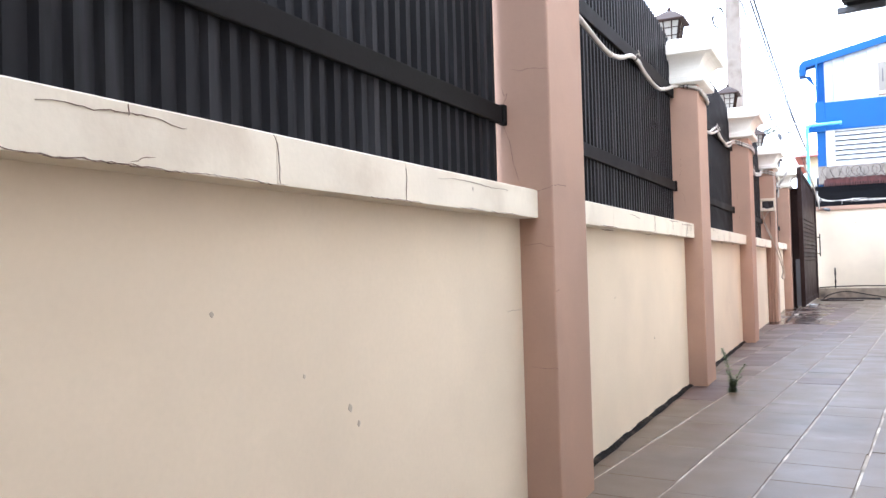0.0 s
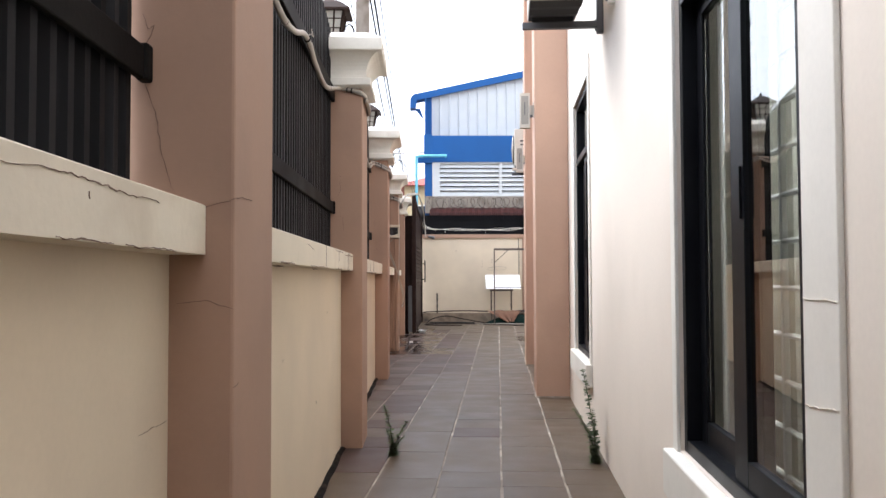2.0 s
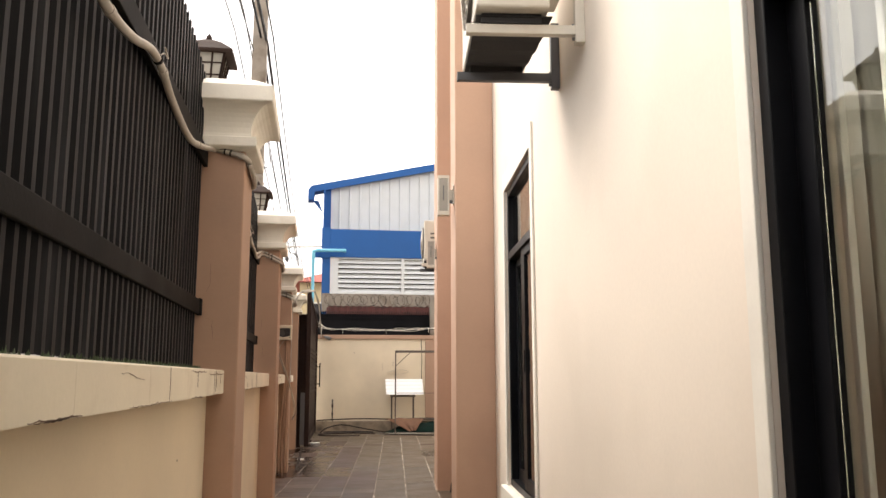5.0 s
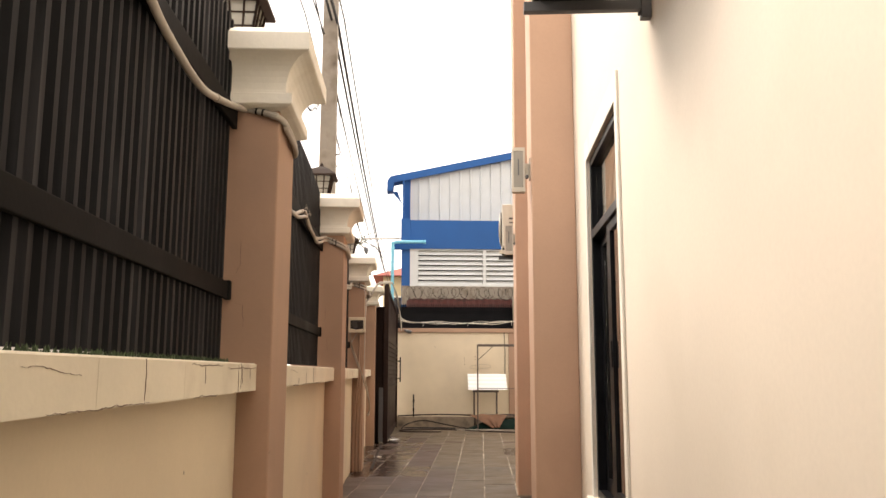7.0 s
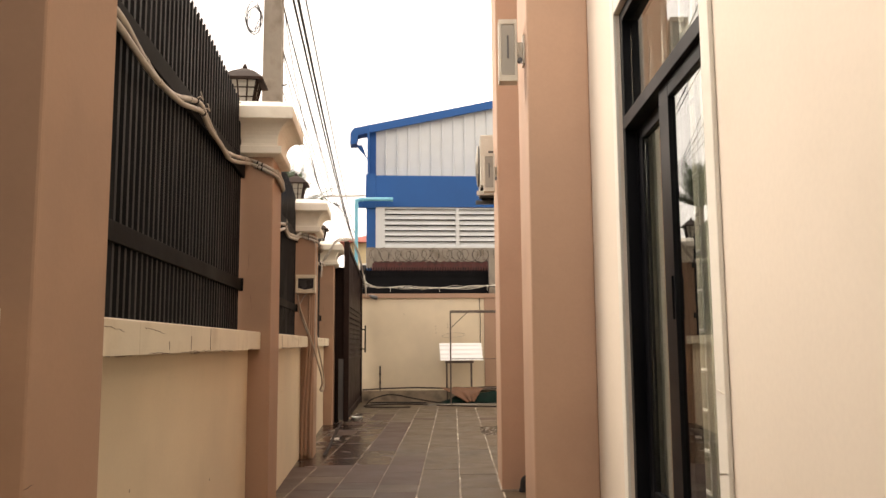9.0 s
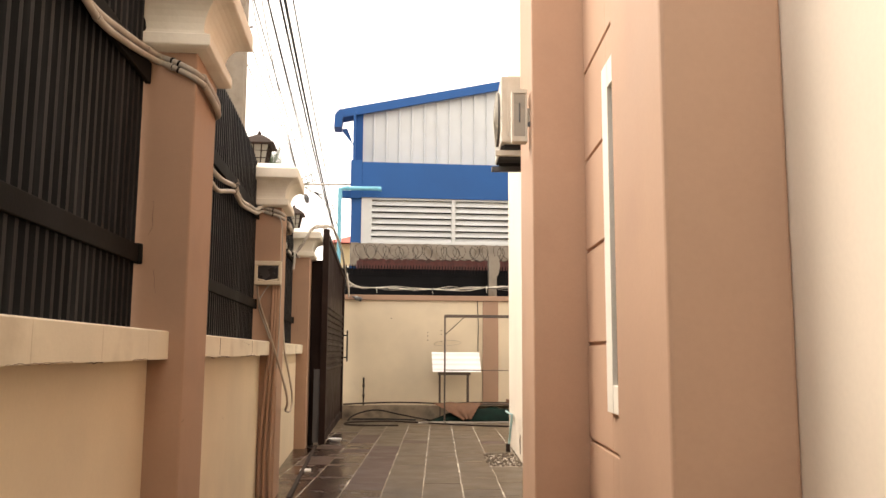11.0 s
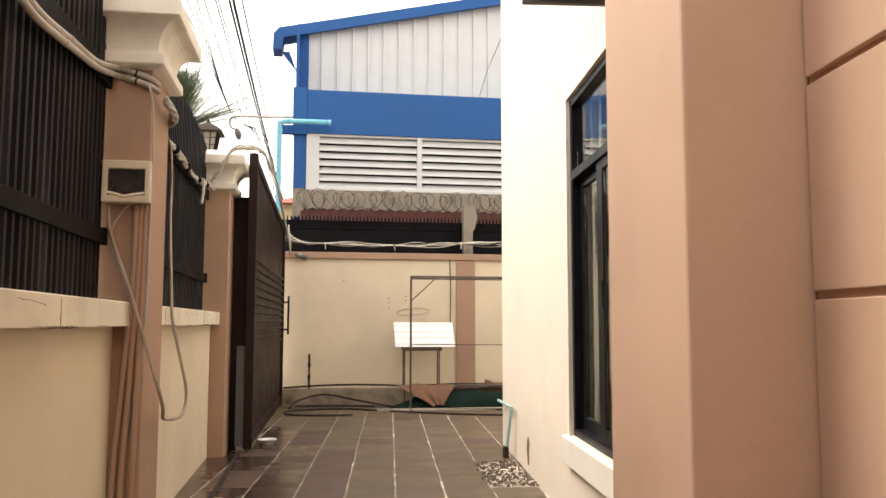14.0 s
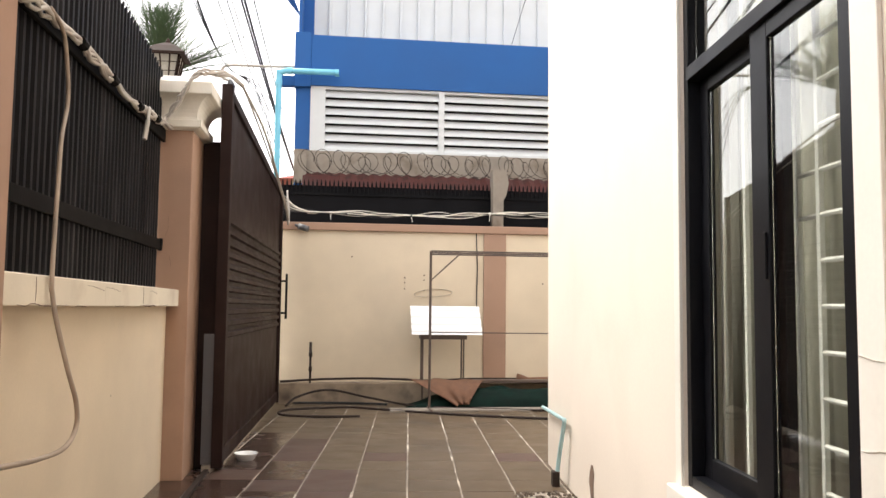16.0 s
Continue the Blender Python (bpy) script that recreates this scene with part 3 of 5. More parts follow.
for i, ((a, b), (ups, spans, rz, rs, nt)) in enumerate(zip(WINDOWS, GRILLES)):
    big_window(i + 1, a, b, nt, ups, spans, rz, rs)


def narrow_window():
    y0, y1, z0, z1 = NARROW
    w = thing("window_4", "narrow black-framed window with a wide white surround in the tan wall", "window", kind="structure", m=HOUSE)
    t, x0 = 0.155, HX - 0.05
    part("trim", B(x0, HX, y0 - 0.085, y0, z0 - t, z1 + t, bevel=0.004), M_TRIM, w)
    part("trim", B(x0, HX, y1, y1 + t, z0 - t, z1 + t, bevel=0.004), M_TRIM, w)
    part("trim", B(x0 + 0.002, HX, y0, y1, z1, z1 + t, bevel=0.004), M_TRIM, w)
    part("trim", B(x0 + 0.002, HX + 0.1, y0, y1, z0 - t, z0 - 0.002, bevel=0.004), M_TRIM, w)
    fx, f = HX - 0.022, 0.055
    fr = part("window_frame", B(fx, fx + 0.08, y0, y0 + f, z0, z1, bevel=0.003), M_FRAME, w, "black frame")
    part("frame_bar", B(fx, fx + 0.08, y1 - f, y1, z0, z1, bevel=0.003), M_FRAME, fr)
    part("frame_bar", B(fx, fx + 0.08, y0 + f, y1 - f, z0, z0 + 0.08, bevel=0.003), M_FRAME, fr)
    part("frame_bar", B(fx, fx + 0.08, y0 + f, y1 - f, z1 - f, z1, bevel=0.003), M_FRAME, fr)
    g = part("pane", B(fx + 0.03, fx + 0.036, y0 + f, y1 - f, z0 + 0.08, z1 - f), M_GLASS, w, "clear glass pane")
    g.visible_shadow = False
    bm = bmesh.new()
    rows = [[(HX + 0.15 + 0.022 * math.sin(k * 1.2), y0 - 0.1 + (y1 - y0 + 0.2) * k / 40, z) for z in (0.06, 3.15)] for k in range(41)]
    ribbon(bm, rows, (0.004, 0, 0))
    solo("curtain", bm, M_CURTAIN, "drawn beige curtain in soft folds behind the window", "curtain", "curtains of the house", m=HOUSE, smooth=True)


narrow_window()


# ---- air conditioners and flood lamps on the house ----
def air_conditioner(y0, z, label, sheet=True):
    """Outdoor unit facing the passage, on two arms, in the house's axes; y0 is its near side, z the arms' underside."""
    a = thing("air_conditioner", label, "air conditioner", "outdoor units on the house wall", m=HOUSE)
    xf, xb, W, h = -1.19, -0.85, 0.82, 0.57
    zb = z + 0.10
    part("body", B(xf, xb, y0, y0 + W, zb, zb + h, bevel=0.012), M_ACW, a, "aged white casing")
    side = part("side_panel", B(xf + 0.05, xb - 0.04, y0 - 0.008, y0, zb + 0.05, zb + h - 0.06, bevel=0.003), M_ACW, a)
    for k in range(5):
        part("side_slot", B(xf + 0.09, xb - 0.10, y0 - 0.012, y0 - 0.008, zb + 0.12 + 0.06 * k, zb + 0.145 + 0.06 * k), M_ACD, side)
    part("valve_cover", B(xb - 0.02, xb + 0.05, y0 + 0.02, y0 + 0.16, zb + 0.05, zb + 0.24, bevel=0.01), M_ACW, a)
    cy, cz = y0 + 0.33, zb + h / 2
    gr = part("fan_grille", T([(xf - 0.002, cy, cz), (xf - 0.02, cy, cz)], 0.235, 32), M_ACD, a, "dark round fan recess")
    for k in range(1, 8):
        bm = bmesh.new()
        tube(bm, [(xf - 0.02 - 0.022 * math.cos(k / 7 * 1.5), cy + 0.033 * k * math.cos(q), cz + 0.033 * k * math.sin(q)) for q in (2 * math.pi * j / 28 for j in range(28))], 0.003, 5, close=True)
        part("grille_ring", bm, M_ACW, gr)
    for k in range(12):
        q = 2 * math.pi * k / 12
        part("grille_spoke", T([(xf - 0.042, cy, cz), (xf - 0.022, cy + 0.235 * math.cos(q), cz + 0.235 * math.sin(q))], 0.003, 5), M_ACW, gr)
    for k in (0.10, 0.70):
        y = y0 + k
        br = part("bracket", B(-1.23, HX, y - 0.02, y + 0.02, z + 0.008, z + 0.055, bevel=0.004), M_ACW if k < 0.3 else M_GREY, a, "steel bracket arm")
        part("wall_plate", B(HX - 0.045, HX, y - 0.024, y + 0.024, z - 0.03, z + 0.34, bevel=0.004), M_ACW if k < 0.3 else M_GREY, br)
        for bz in (z - 0.005, z + 0.06):
            part("bolt", T([(HX - 0.046, y, bz), (HX - 0.056, y, bz)], 0.009, 6), M_GREY, br)
        part("foot_pad", B(xf + 0.03, xb - 0.03, y - 0.03, y + 0.03, z + 0.055, z + 0.101), M_RUBBER, a)
    if sheet:
        bm = bmesh.new()
        rows = [[(x, y0 + 0.06 + 0.68 * t, z + 0.082 - 0.016 * math.sin(math.pi * t) + 0.006 * math.sin(t * 23)) for x in (-1.185, -0.83 - 0.04 * t)] for t in (k / 8 for k in range(9))]
        ribbon(bm, rows, (0, 0, 0.004))
        part("drip_sheet", bm, M_RUBBER, a, "sagging black rubber sheet")


air_conditioner(7.72, 2.975, "aged white outdoor air conditioner over a black sheet on wall brackets")
air_conditioner(15.78, 2.99, "aged white outdoor air conditioner on dark wall brackets by the column")


def flood_lamp(y, z):
    """Slim box flood lamp on a short arm at a column's front, in the house's axes."""
    f = thing("flood_lamp", "weathered grey-white box flood lamp on a column arm", "flood lamp", "flood lamps on the columns", m=HOUSE)
    x0, x1, h = -1.185, -1.075, 0.38
    part("housing", B(x0, x1, y, y + 0.085, z, z + h, bevel=0.006), M_ACW, f)
    part("lens", B(x0 + 0.016, x1 - 0.016, y - 0.004, y + 0.002, z + 0.04, z + h - 0.03), M_LGLASS, f, "frosted lens")
    for a in ((x0, x1, z + h - 0.028, z + h), (x0, x1, z, z + 0.036), (x0, x0 + 0.014, z + 0.036, z + h - 0.028), (x1 - 0.014, x1, z + 0.036, z + h - 0.028)):
        part("bezel", B(a[0], a[1], y - 0.010, y, a[2], a[3]), M_ACW, f)
    part("lamp_tube", T([(-1.13, y - 0.005, z + 0.14), (-1.13, y - 0.005, z + 0.28)], 0.006, 6), M_GREY, f)
    part("arm", B(x1, -1.04, y + 0.02, y + 0.07, z + 0.14, z + 0.25, bevel=0.005), M_ACW, f)
    part("wall_plate", B(-1.04, -1.02, y + 0.0, y + 0.09, z + 0.11, z + 0.29, bevel=0.004), M_ACW, f)
    part("knob", T([(-1.06, y + 0.01, z + 0.125), (-1.06, y - 0.02, z + 0.125)], 0.016, 8), M_GREY, f)


flood_lamp(11.66, 2.905)
flood_lamp(14.80, 2.835)


stub = thing("drain_stub", "black rubber drain elbow at the foot of a house column", "drain", m=HOUSE)
part("elbow", T(smooth_path([(-0.86, 14.62, 0.0), (-0.86, 14.615, 0.07), (-0.845, 14.61, 0.115), (-0.80, 14.61, 0.125)], 5), 0.032, 10), M_RUBBER, stub, smooth=True)
part("collar", T([(-0.86, 14.62, -0.01), (-0.86, 14.62, 0.03)], 0.042, 10), M_RUBBER, stub)


# ---- conduits and wires along the fence ----
def conduit(i, bay, r, dx=0.0, drop=0.0):
    """Conduit round one pillar's neck, along the fence panel by (y, z) points and over the next pillar's face."""
    y, e = PILLARS[i], PILLARS[i + 1]
    x, n = -1.735 + dx, 2.66 - drop
    pts = [(PX + r + 0.003 + dx, y + 0.04, n), (PX + r + 0.004 + dx, y + PW - 0.08, n - 0.02), (PX - 0.03, y + PW + 0.05, n - 0.03)]
    pts += [(x, py, pz) for py, pz in bay]
    up = RISE.get(e, 0.0) * 0.6
    pts += [(-1.735, e - r - 0.02, 2.70 + up - drop), (PX - 0.10, e - r - 0.004, 2.69 + up * 0.5 - drop), (PX - 0.01, e - r - 0.002, 2.665 - drop), (PX + r + 0.003 + dx, e + 0.04, 2.65 - drop)]
    q = smooth_path(pts, 6)
    c = solo("conduit", T(q, r, 10), M_PVC, "grey-white flexible conduit swagged along the fence panel", "conduit", "conduits of the fence", smooth=True)
    for k in range(14, len(q) - 6, 17):
        part("coupling", T([q[k], q[k] + (q[k + 1] - q[k]).normalized() * 0.03], r + 0.003, 10), M_PVC, c)
    for k in (len(q) - 14, len(q) - 12):
        part("tape", T([q[k], q[k] + (q[k + 1] - q[k]).normalized() * 0.010], r + 0.0015, 10), M_RAIL, c, "black tape")
    k = len(q) // 2
    part("tie", T([q[k], q[k] + (q[k + 1] - q[k]).normalized() * 0.02], r + 0.004, 8), M_RAIL, c, "black tie")
    tail = [q[k], q[k] + Vector((0.02, 0.02, 0.03)), q[k] + Vector((0.03, 0.05, 0.02)), q[k] + Vector((0.02, 0.03, 0.06))]
    part("tie_tail", T(smooth_path(tail, 4), 0.003, 5), M_PVC, c)


conduit(0, ((1.9, 2.56), (2.6, 2.48), (3.2, 2.60), (3.7, 2.56), (4.4, 2.56)), 0.017)
conduit(1, ((5.75, 2.60), (6.2, 2.53), (6.7, 2.48), (7.05, 2.52), (7.35, 2.60), (7.57, 2.605), (7.80, 2.56), (8.23, 2.535), (8.57, 2.59)), 0.016)
conduit(2, ((9.8, 2.63), (10.17, 2.608), (10.43, 2.56), (10.70, 2.535), (10.99, 2.56), (11.27, 2.63), (11.52, 2.68), (11.69, 2.65), (11.9, 2.61), (12.24, 2.59), (12.6, 2.64)), 0.014)
conduit(2, ((9.8, 2.59), (10.17, 2.554), (10.59, 2.525), (11.04, 2.547), (11.33, 2.60), (11.55, 2.64), (11.74, 2.60), (12.06, 2.59), (12.33, 2.565), (12.65, 2.61)), 0.014, 0.006, 0.03)
conduit(3, ((13.9, 2.56), (14.45, 2.52), (14.68, 2.514), (14.9, 2.526), (15.15, 2.553), (15.44, 2.588), (15.61, 2.566), (15.86, 2.55), (16.28, 2.587), (16.65, 2.62)), 0.017)
conduit(3, ((13.9, 2.50), (14.27, 2.444), (14.5, 2.423), (14.77, 2.42), (15.07, 2.476), (15.4, 2.536), (15.56, 2.53), (15.8, 2.51), (16.21, 2.545), (16.65, 2.59)), 0.016, 0.006, 0.04)

BUNDLE = [(-1.50, 17.14, 2.58), (-1.51, 17.5, 2.56), (-1.60, 17.68, 2.57), (-1.725, 17.95, 2.60), (-1.735, 18.16, 2.62), (-1.735, 18.43, 2.645), (-1.735, 18.75, 2.66), (-1.735, 19.08, 2.65), (-1.735, 19.47, 2.636), (-1.735, 19.87, 2.62), (-1.735, 20.24, 2.655), (-1.74, 20.70, 2.69)]
OVER = [(-1.742, 20.90, 2.742), (-1.67, 20.885, 2.85), (-1.60, 20.87, 2.96), (-1.523, 20.87, 3.085), (-1.44, 20.92, 3.135), (-1.31, 21.1, 3.16), (-1.24, 21.5, 3.20)]
for k in range(6):
    rr = random.Random(40 + k)
    core = smooth_path(BUNDLE + (OVER if k < 4 else [(-1.70, 20.98, 2.70)]), 5)
    run = []
    for j, p in enumerate(core):
        q = j * (0.55 + 0.05 * k) + k * 1.05
        w = 0.026 * (0.35 + 0.65 * abs(math.sin(j * 0.21 + 0.3)))
        run.append(p + Vector((abs(w * math.cos(q)) * 0.9, rr.uniform(-0.01, 0.01), w * math.sin(q) + rr.uniform(-0.004, 0.004))))
    strand = solo("cable", T(run, (0.009, 0.012, 0.008, 0.011, 0.014, 0.010)[k], 7), M_PVC, "grey-white cable of a twisted bundle tied along the fence", "cable", "bundled cables", smooth=True)
    if k == 0:
        for j in (31, 39, 47, 53):
            part("tie", T([core[j] + Vector((0.012, 0, 0)), core[j + 1] + Vector((0.012, 0, 0))], 0.031, 9), M_RAIL, strand, "black tie")
solo("cable", T(smooth_path([(-1.73, 20.42, 2.67), (-1.70, 20.24, 2.67), (-1.69, 20.18, 2.60), (-1.695, 20.15, 2.50), (-1.70, 20.13, 2.43)], 5), [0.012] * 12 + [0.016] * 9, 6), M_PVC, "frayed cable end hanging from the bundle at a pillar", "cable", smooth=True)
hang = [(-1.71, 18.35, 2.66), (-1.70, 18.50, 2.60), (-1.70, 18.58, 2.435), (-1.70, 18.60, 2.285), (-1.68, 18.48, 2.1), (-1.66, 18.40, 1.9), (-1.605, 18.21, 1.46), (-1.595, 18.20, 1.36), (-1.57, 18.19, 1.25), (-1.53, 18.22, 1.06), (-1.51, 18.29, 0.91), (-1.51, 18.30, 0.80), (-1.51, 18.15, 0.74), (-1.51, 17.85, 0.75), (-1.50, 17.5, 0.79), (-1.47, 17.25, 0.83), (-1.45, 17.12, 0.90), (-1.47, 17.01, 1.05), (-1.60, 17.0, 1.47), (-1.72, 17.02, 1.80), (-1.75, 17.05, 1.97)]
solo("cable", T(smooth_path(hang, 8), 0.0105, 8), M_TANCABLE, "slack dusty tan cable looping down the fence wall", "cable", smooth=True)
solo("cable", T(smooth_path([(-1.62, 17.05, 1.99), (-1.68, 17.03, 1.92), (-1.73, 17.03, 1.78), (-1.66, 17.03, 1.58), (-1.62, 17.03, 1.48)], 6), 0.006, 6), M_PVC, "thin pale wire curling under the meter box", "cable", smooth=True)
solo("cable", T(smooth_path([(-1.56, 17.03, 2.62), (-1.535, 17.03, 2.50), (-1.53, 17.05, 2.2), (-1.535, 17.05, 1.8), (-1.54, 17.05, 1.4), (-1.55, 17.05, 1.2)], 6), 0.006, 6), M_PVC, "thin pale wire hanging down a pillar edge", "cable", smooth=True)


def meter_box():
    y = 17.08
    m = thing("meter_box", "cream plastic meter box with a dark window on a pillar", "meter box")
    x0, x1, z0, z1 = -1.775, -1.53, 1.975, 2.20
    part("back", B(x0, x1, y - 0.05, y, z0, z1, bevel=0.008), M_BOX, m)
    for a in ((x0, x1, z1 - 0.045, z1), (x0, x1, z0, z0 + 0.035), (x0, x0 + 0.028, z0 + 0.03, z1 - 0.04), (x1 - 0.028, x1, z0 + 0.03, z1 - 0.04)):
        part("rim", B(a[0], a[1], y - 0.085, y - 0.045, a[2], a[3], bevel=0.006), M_BOX, m)
    part("window", B(x0 + 0.026, x1 - 0.026, y - 0.06, y - 0.048, z0 + 0.03, z1 - 0.042), M_BOXD, m, "dark smoked window")
    part("lip", T(smooth_path([(x0 + 0.03, y - 0.07, z0 + 0.05), (x0 + 0.08, y - 0.075, z0 + 0.04), (-1.67, y - 0.078, z0 + 0.03), (x1 - 0.08, y - 0.075, z0 + 0.04), (x1 - 0.03, y - 0.07, z0 + 0.05)], 5), 0.012, 6), M_BOX, m)


meter_box()
for k, (xa, xb) in enumerate(((-1.605, -1.68), (-1.58, -1.635), (-1.555, -1.585))):
    solo("wall_conduit", T(smooth_path([(xa, 17.055, 1.98), (xa - 0.005, 17.055, 1.6), ((xa + xb) / 2, 17.058, 1.1), (xb, 17.06, 0.5), (xb, 17.06, 0.0)], 5), 0.017, 8), M_PILLAR,
         "tan-painted conduit running down a pillar below the meter box", "conduit", "conduits below the meter box", smooth=True)


# ---- gate, its post and plate ----
GA, GB = Vector((-1.325, 21.36, 0)), Vector((-1.195, 25.95, 0))
gdir = (GB - GA).normalized()
GM = Matrix.Translation(GA) @ Matrix.Rotation(math.atan2(gdir.y, gdir.x), 4, "Z")
GL = (GB - GA).length
gate = thing("metal_gate", "closed dark brown ribbed metal gate beside the last pillar", "gate", m=GM)
part("gate_post", B(0, 0.10, -0.03, 0.06, 0.03, 3.17, bevel=0.006), M_GATE, gate)
part("gate_post", B(GL - 0.08, GL, -0.03, 0.05, 0.03, 2.93, bevel=0.006), M_GATE, gate)
part("gate_rail", B(0.10, GL - 0.08, -0.015, 0.045, 0.05, 0.17, bevel=0.004), M_GATE, gate)
part("gate_rail", loft(bmesh.new(), [[(x, -0.015, z), (x, 0.045, z), (x, 0.045, z + 0.08), (x, -0.015, z + 0.08)] for x, z in ((0.10, 3.07), (GL - 0.08, 2.84))]), M_GATE, gate)
part("sheet", loft(bmesh.new(), [[(x, 0.010, 0.17), (x, 0.018, 0.17), (x, 0.018, z), (x, 0.010, z)] for x, z in ((0.10, 3.07), (GL - 0.08, 2.84))]), M_GATE, gate)
for k in range(11):
    z = 1.06 + k * 0.096
    part("slat", loft(bmesh.new(), [[(x, 0.010, z), (x, -0.016, z + 0.012), (x, -0.016, z + 0.045), (x, 0.010, z + 0.06)] for x in (0.11, GL - 0.09)]), M_GATE, gate)
hd = part("pull_handle", T([(GL - 0.03, -0.10, 1.16), (GL - 0.03, -0.10, 1.78)], 0.016, 8), M_RAIL, gate, "black pull handle")
for z in (1.24, 1.68):
    part("standoff", T([(GL - 0.03, -0.03, z), (GL - 0.03, -0.10, z)], 0.014, 8), M_RAIL, hd)
solo("gate_guide_post", B(-1.78, -1.352, 21.575, 21.70, -0.05, 2.72, bevel=0.005), M_GATE, "dark brown steel guide post between pillar and gate", "post")
solo("metal_plate", B(-1.475, -1.36, 21.42, 21.445, 0.05, 1.10, bevel=0.003), M_GREY, "grey sheet-metal plate standing beside the gate", "plate")
solo("plate_block", B(-1.46, -1.37, 21.38, 21.46, -0.012, 0.05, bevel=0.006), M_CONC, "small concrete block under the metal plate", "block")
solo("gate_track", B(-1.44, -1.40, 17.2, 26.0, -0.012, 0.022, bevel=0.004), M_BCABLE, "dark steel floor track of the gate", "track")


# ---- end wall with ledge, coping and pilasters ----
EY = 26.2
end = solo("wall_end", B(-2.2, 7.0, EY, EY + 0.2, -0.1, 2.42), M_FENCE, "cream rendered end wall with a tan coping", "wall", kind="structure")
part("coping", B(-2.2, 7.0, EY - 0.045, EY + 0.24, 2.42, 2.53, bevel=0.01), M_PILLAR, end, "tan coping")
for x in (1.71, 4.6):
    part("pilaster", B(x, x + 0.33, EY - 0.03, EY + 0.02, -0.1, 2.418, bevel=0.004), M_PILLAR, end, "tan pilaster")
part("ledge", B(-1.2, 7.0, EY - 0.24, EY, -0.1, 0.28, bevel=0.012), M_LEDGE, end, "stained cream ledge along the wall foot")
solo("wall_yard_right", B(8.4, 8.6, 18.0, EY, -0.1, 2.6), M_FENCE, "plain cream yard wall", "wall", kind="structure")
# Unseen closing wall; its height was added to darken faces turned towards it.
solo("wall_start", B(-1.9, 7.1, -4.4, -4.2, -0.1, 3.5), M_FENCE, "unseen plain cream wall closing the passage, raised to dim its start", "wall", kind="structure")

bm = bmesh.new()
for x, z in ((0.56, 1.76), (0.56, 1.69), (0.56, 1.60), (0.84, 1.80), (0.84, 1.73), (0.84, 1.58), (-0.2, 2.05), (2.6, 1.7)):
    tube(bm, [(x, EY + 0.01, z), (x, EY - 0.012, z)], 0.011, 6)
part("nail", bm, M_CRACK, end, "rusty nail stubs")
hanger = [(0.72, 1.50), (0.70, 1.53), (0.78, 1.57), (0.95, 1.60), (1.12, 1.60), (1.24, 1.57), (1.22, 1.53), (1.05, 1.50), (0.86, 1.49), (0.72, 1.50)]
solo("wire_hanger", T(smooth_path([(x, EY - 0.012, z) for x, z in hanger], 5), 0.0045, 5), M_SPOT, "thin wire loop hanging flat on the end wall", "wire", smooth=True)
solo("standpipe", T([(-0.75, EY - 0.20, z) for z in (0.27, 0.44, 0.442, 0.50, 0.502, 0.64, 0.642, 0.70, 0.702, 0.84)], [0.015, 0.015, 0.024, 0.024, 0.015, 0.015, 0.026, 0.026, 0.019, 0.019], 8), M_BCABLE, "rusty standpipe against the end wall", "pipe", smooth=True)
solo("security_camera", tube(T([(-0.95, EY - 0.10, 2.46), (-0.83, EY - 0.16, 2.42)], 0.045, 10), [(-1.03, EY - 0.0, 2.50), (-0.96, EY - 0.09, 2.465)], 0.02, 8), M_GREY, "small grey security camera under the coping", "camera", smooth=True)


def hose(name, pts, r, material, label):
    return solo(name, T(smooth_path(pts, 8), r, 8), material, label, "hose", "hoses on the yard floor", smooth=True)


hose("hose", [(-1.15, 25.9, 0.31), (-0.6, 26.0, 0.33), (0.0, 26.02, 0.34), (0.5, 26.0, 0.33), (0.9, 25.9, 0.32), (1.6, 26.0, 0.335), (2.6, 26.0, 0.33)], 0.0155, M_BCABLE, "dark hose lying along the ledge")
hose("hose", [(-1.05, 25.6, 0.015), (-0.9, 25.75, 0.12), (-0.5, 25.85, 0.20), (0.0, 25.7, 0.12), (0.4, 25.6, 0.05), (0.7, 25.45, 0.02), (1.4, 25.2, 0.015), (2.6, 24.9, 0.015)], 0.0155, M_BCABLE, "dark hose curving over the yard floor")
hose("hose", [(-0.10, 24.55, 0.012), (-0.6, 24.55, 0.012), (-1.05, 24.75, 0.012), (-1.0, 25.2, 0.012), (-0.3, 25.45, 0.012), (0.2, 25.2, 0.012), (1.0, 24.7, 0.012), (1.9, 24.3, 0.012), (3.0, 24.0, 0.012)], 0.0155, M_BCABLE, "dark hose looped over the yard floor")
hose("hose", [(-1.1, 26.0, 0.012), (-0.8, 25.95, 0.012), (-0.2, 25.9, 0.012), (0.3, 25.75, 0.012)], 0.018, M_CABLE, "black hose along the wall foot")


bm = loft(bmesh.new(), [[(x, 25.97 + r * math.cos(q), 0.29 + r * 0.9 + 0.9 * r * math.sin(q) * (1 + 0.12 * math.sin(3 * q + x * 4))) for q in (2 * math.pi * k / 12 for k in range(12))]
                        for x, r in ((2.15, 0.02), (2.17, 0.065), (2.24, 0.055), (2.32, 0.035), (2.6, 0.04), (2.9, 0.045), (3.0, 0.02))])
solo("cloth_roll", bm, M_CLOTH, "dark brown rolled cloth lying on the ledge behind the tarpaulin", "cloth", smooth=True)


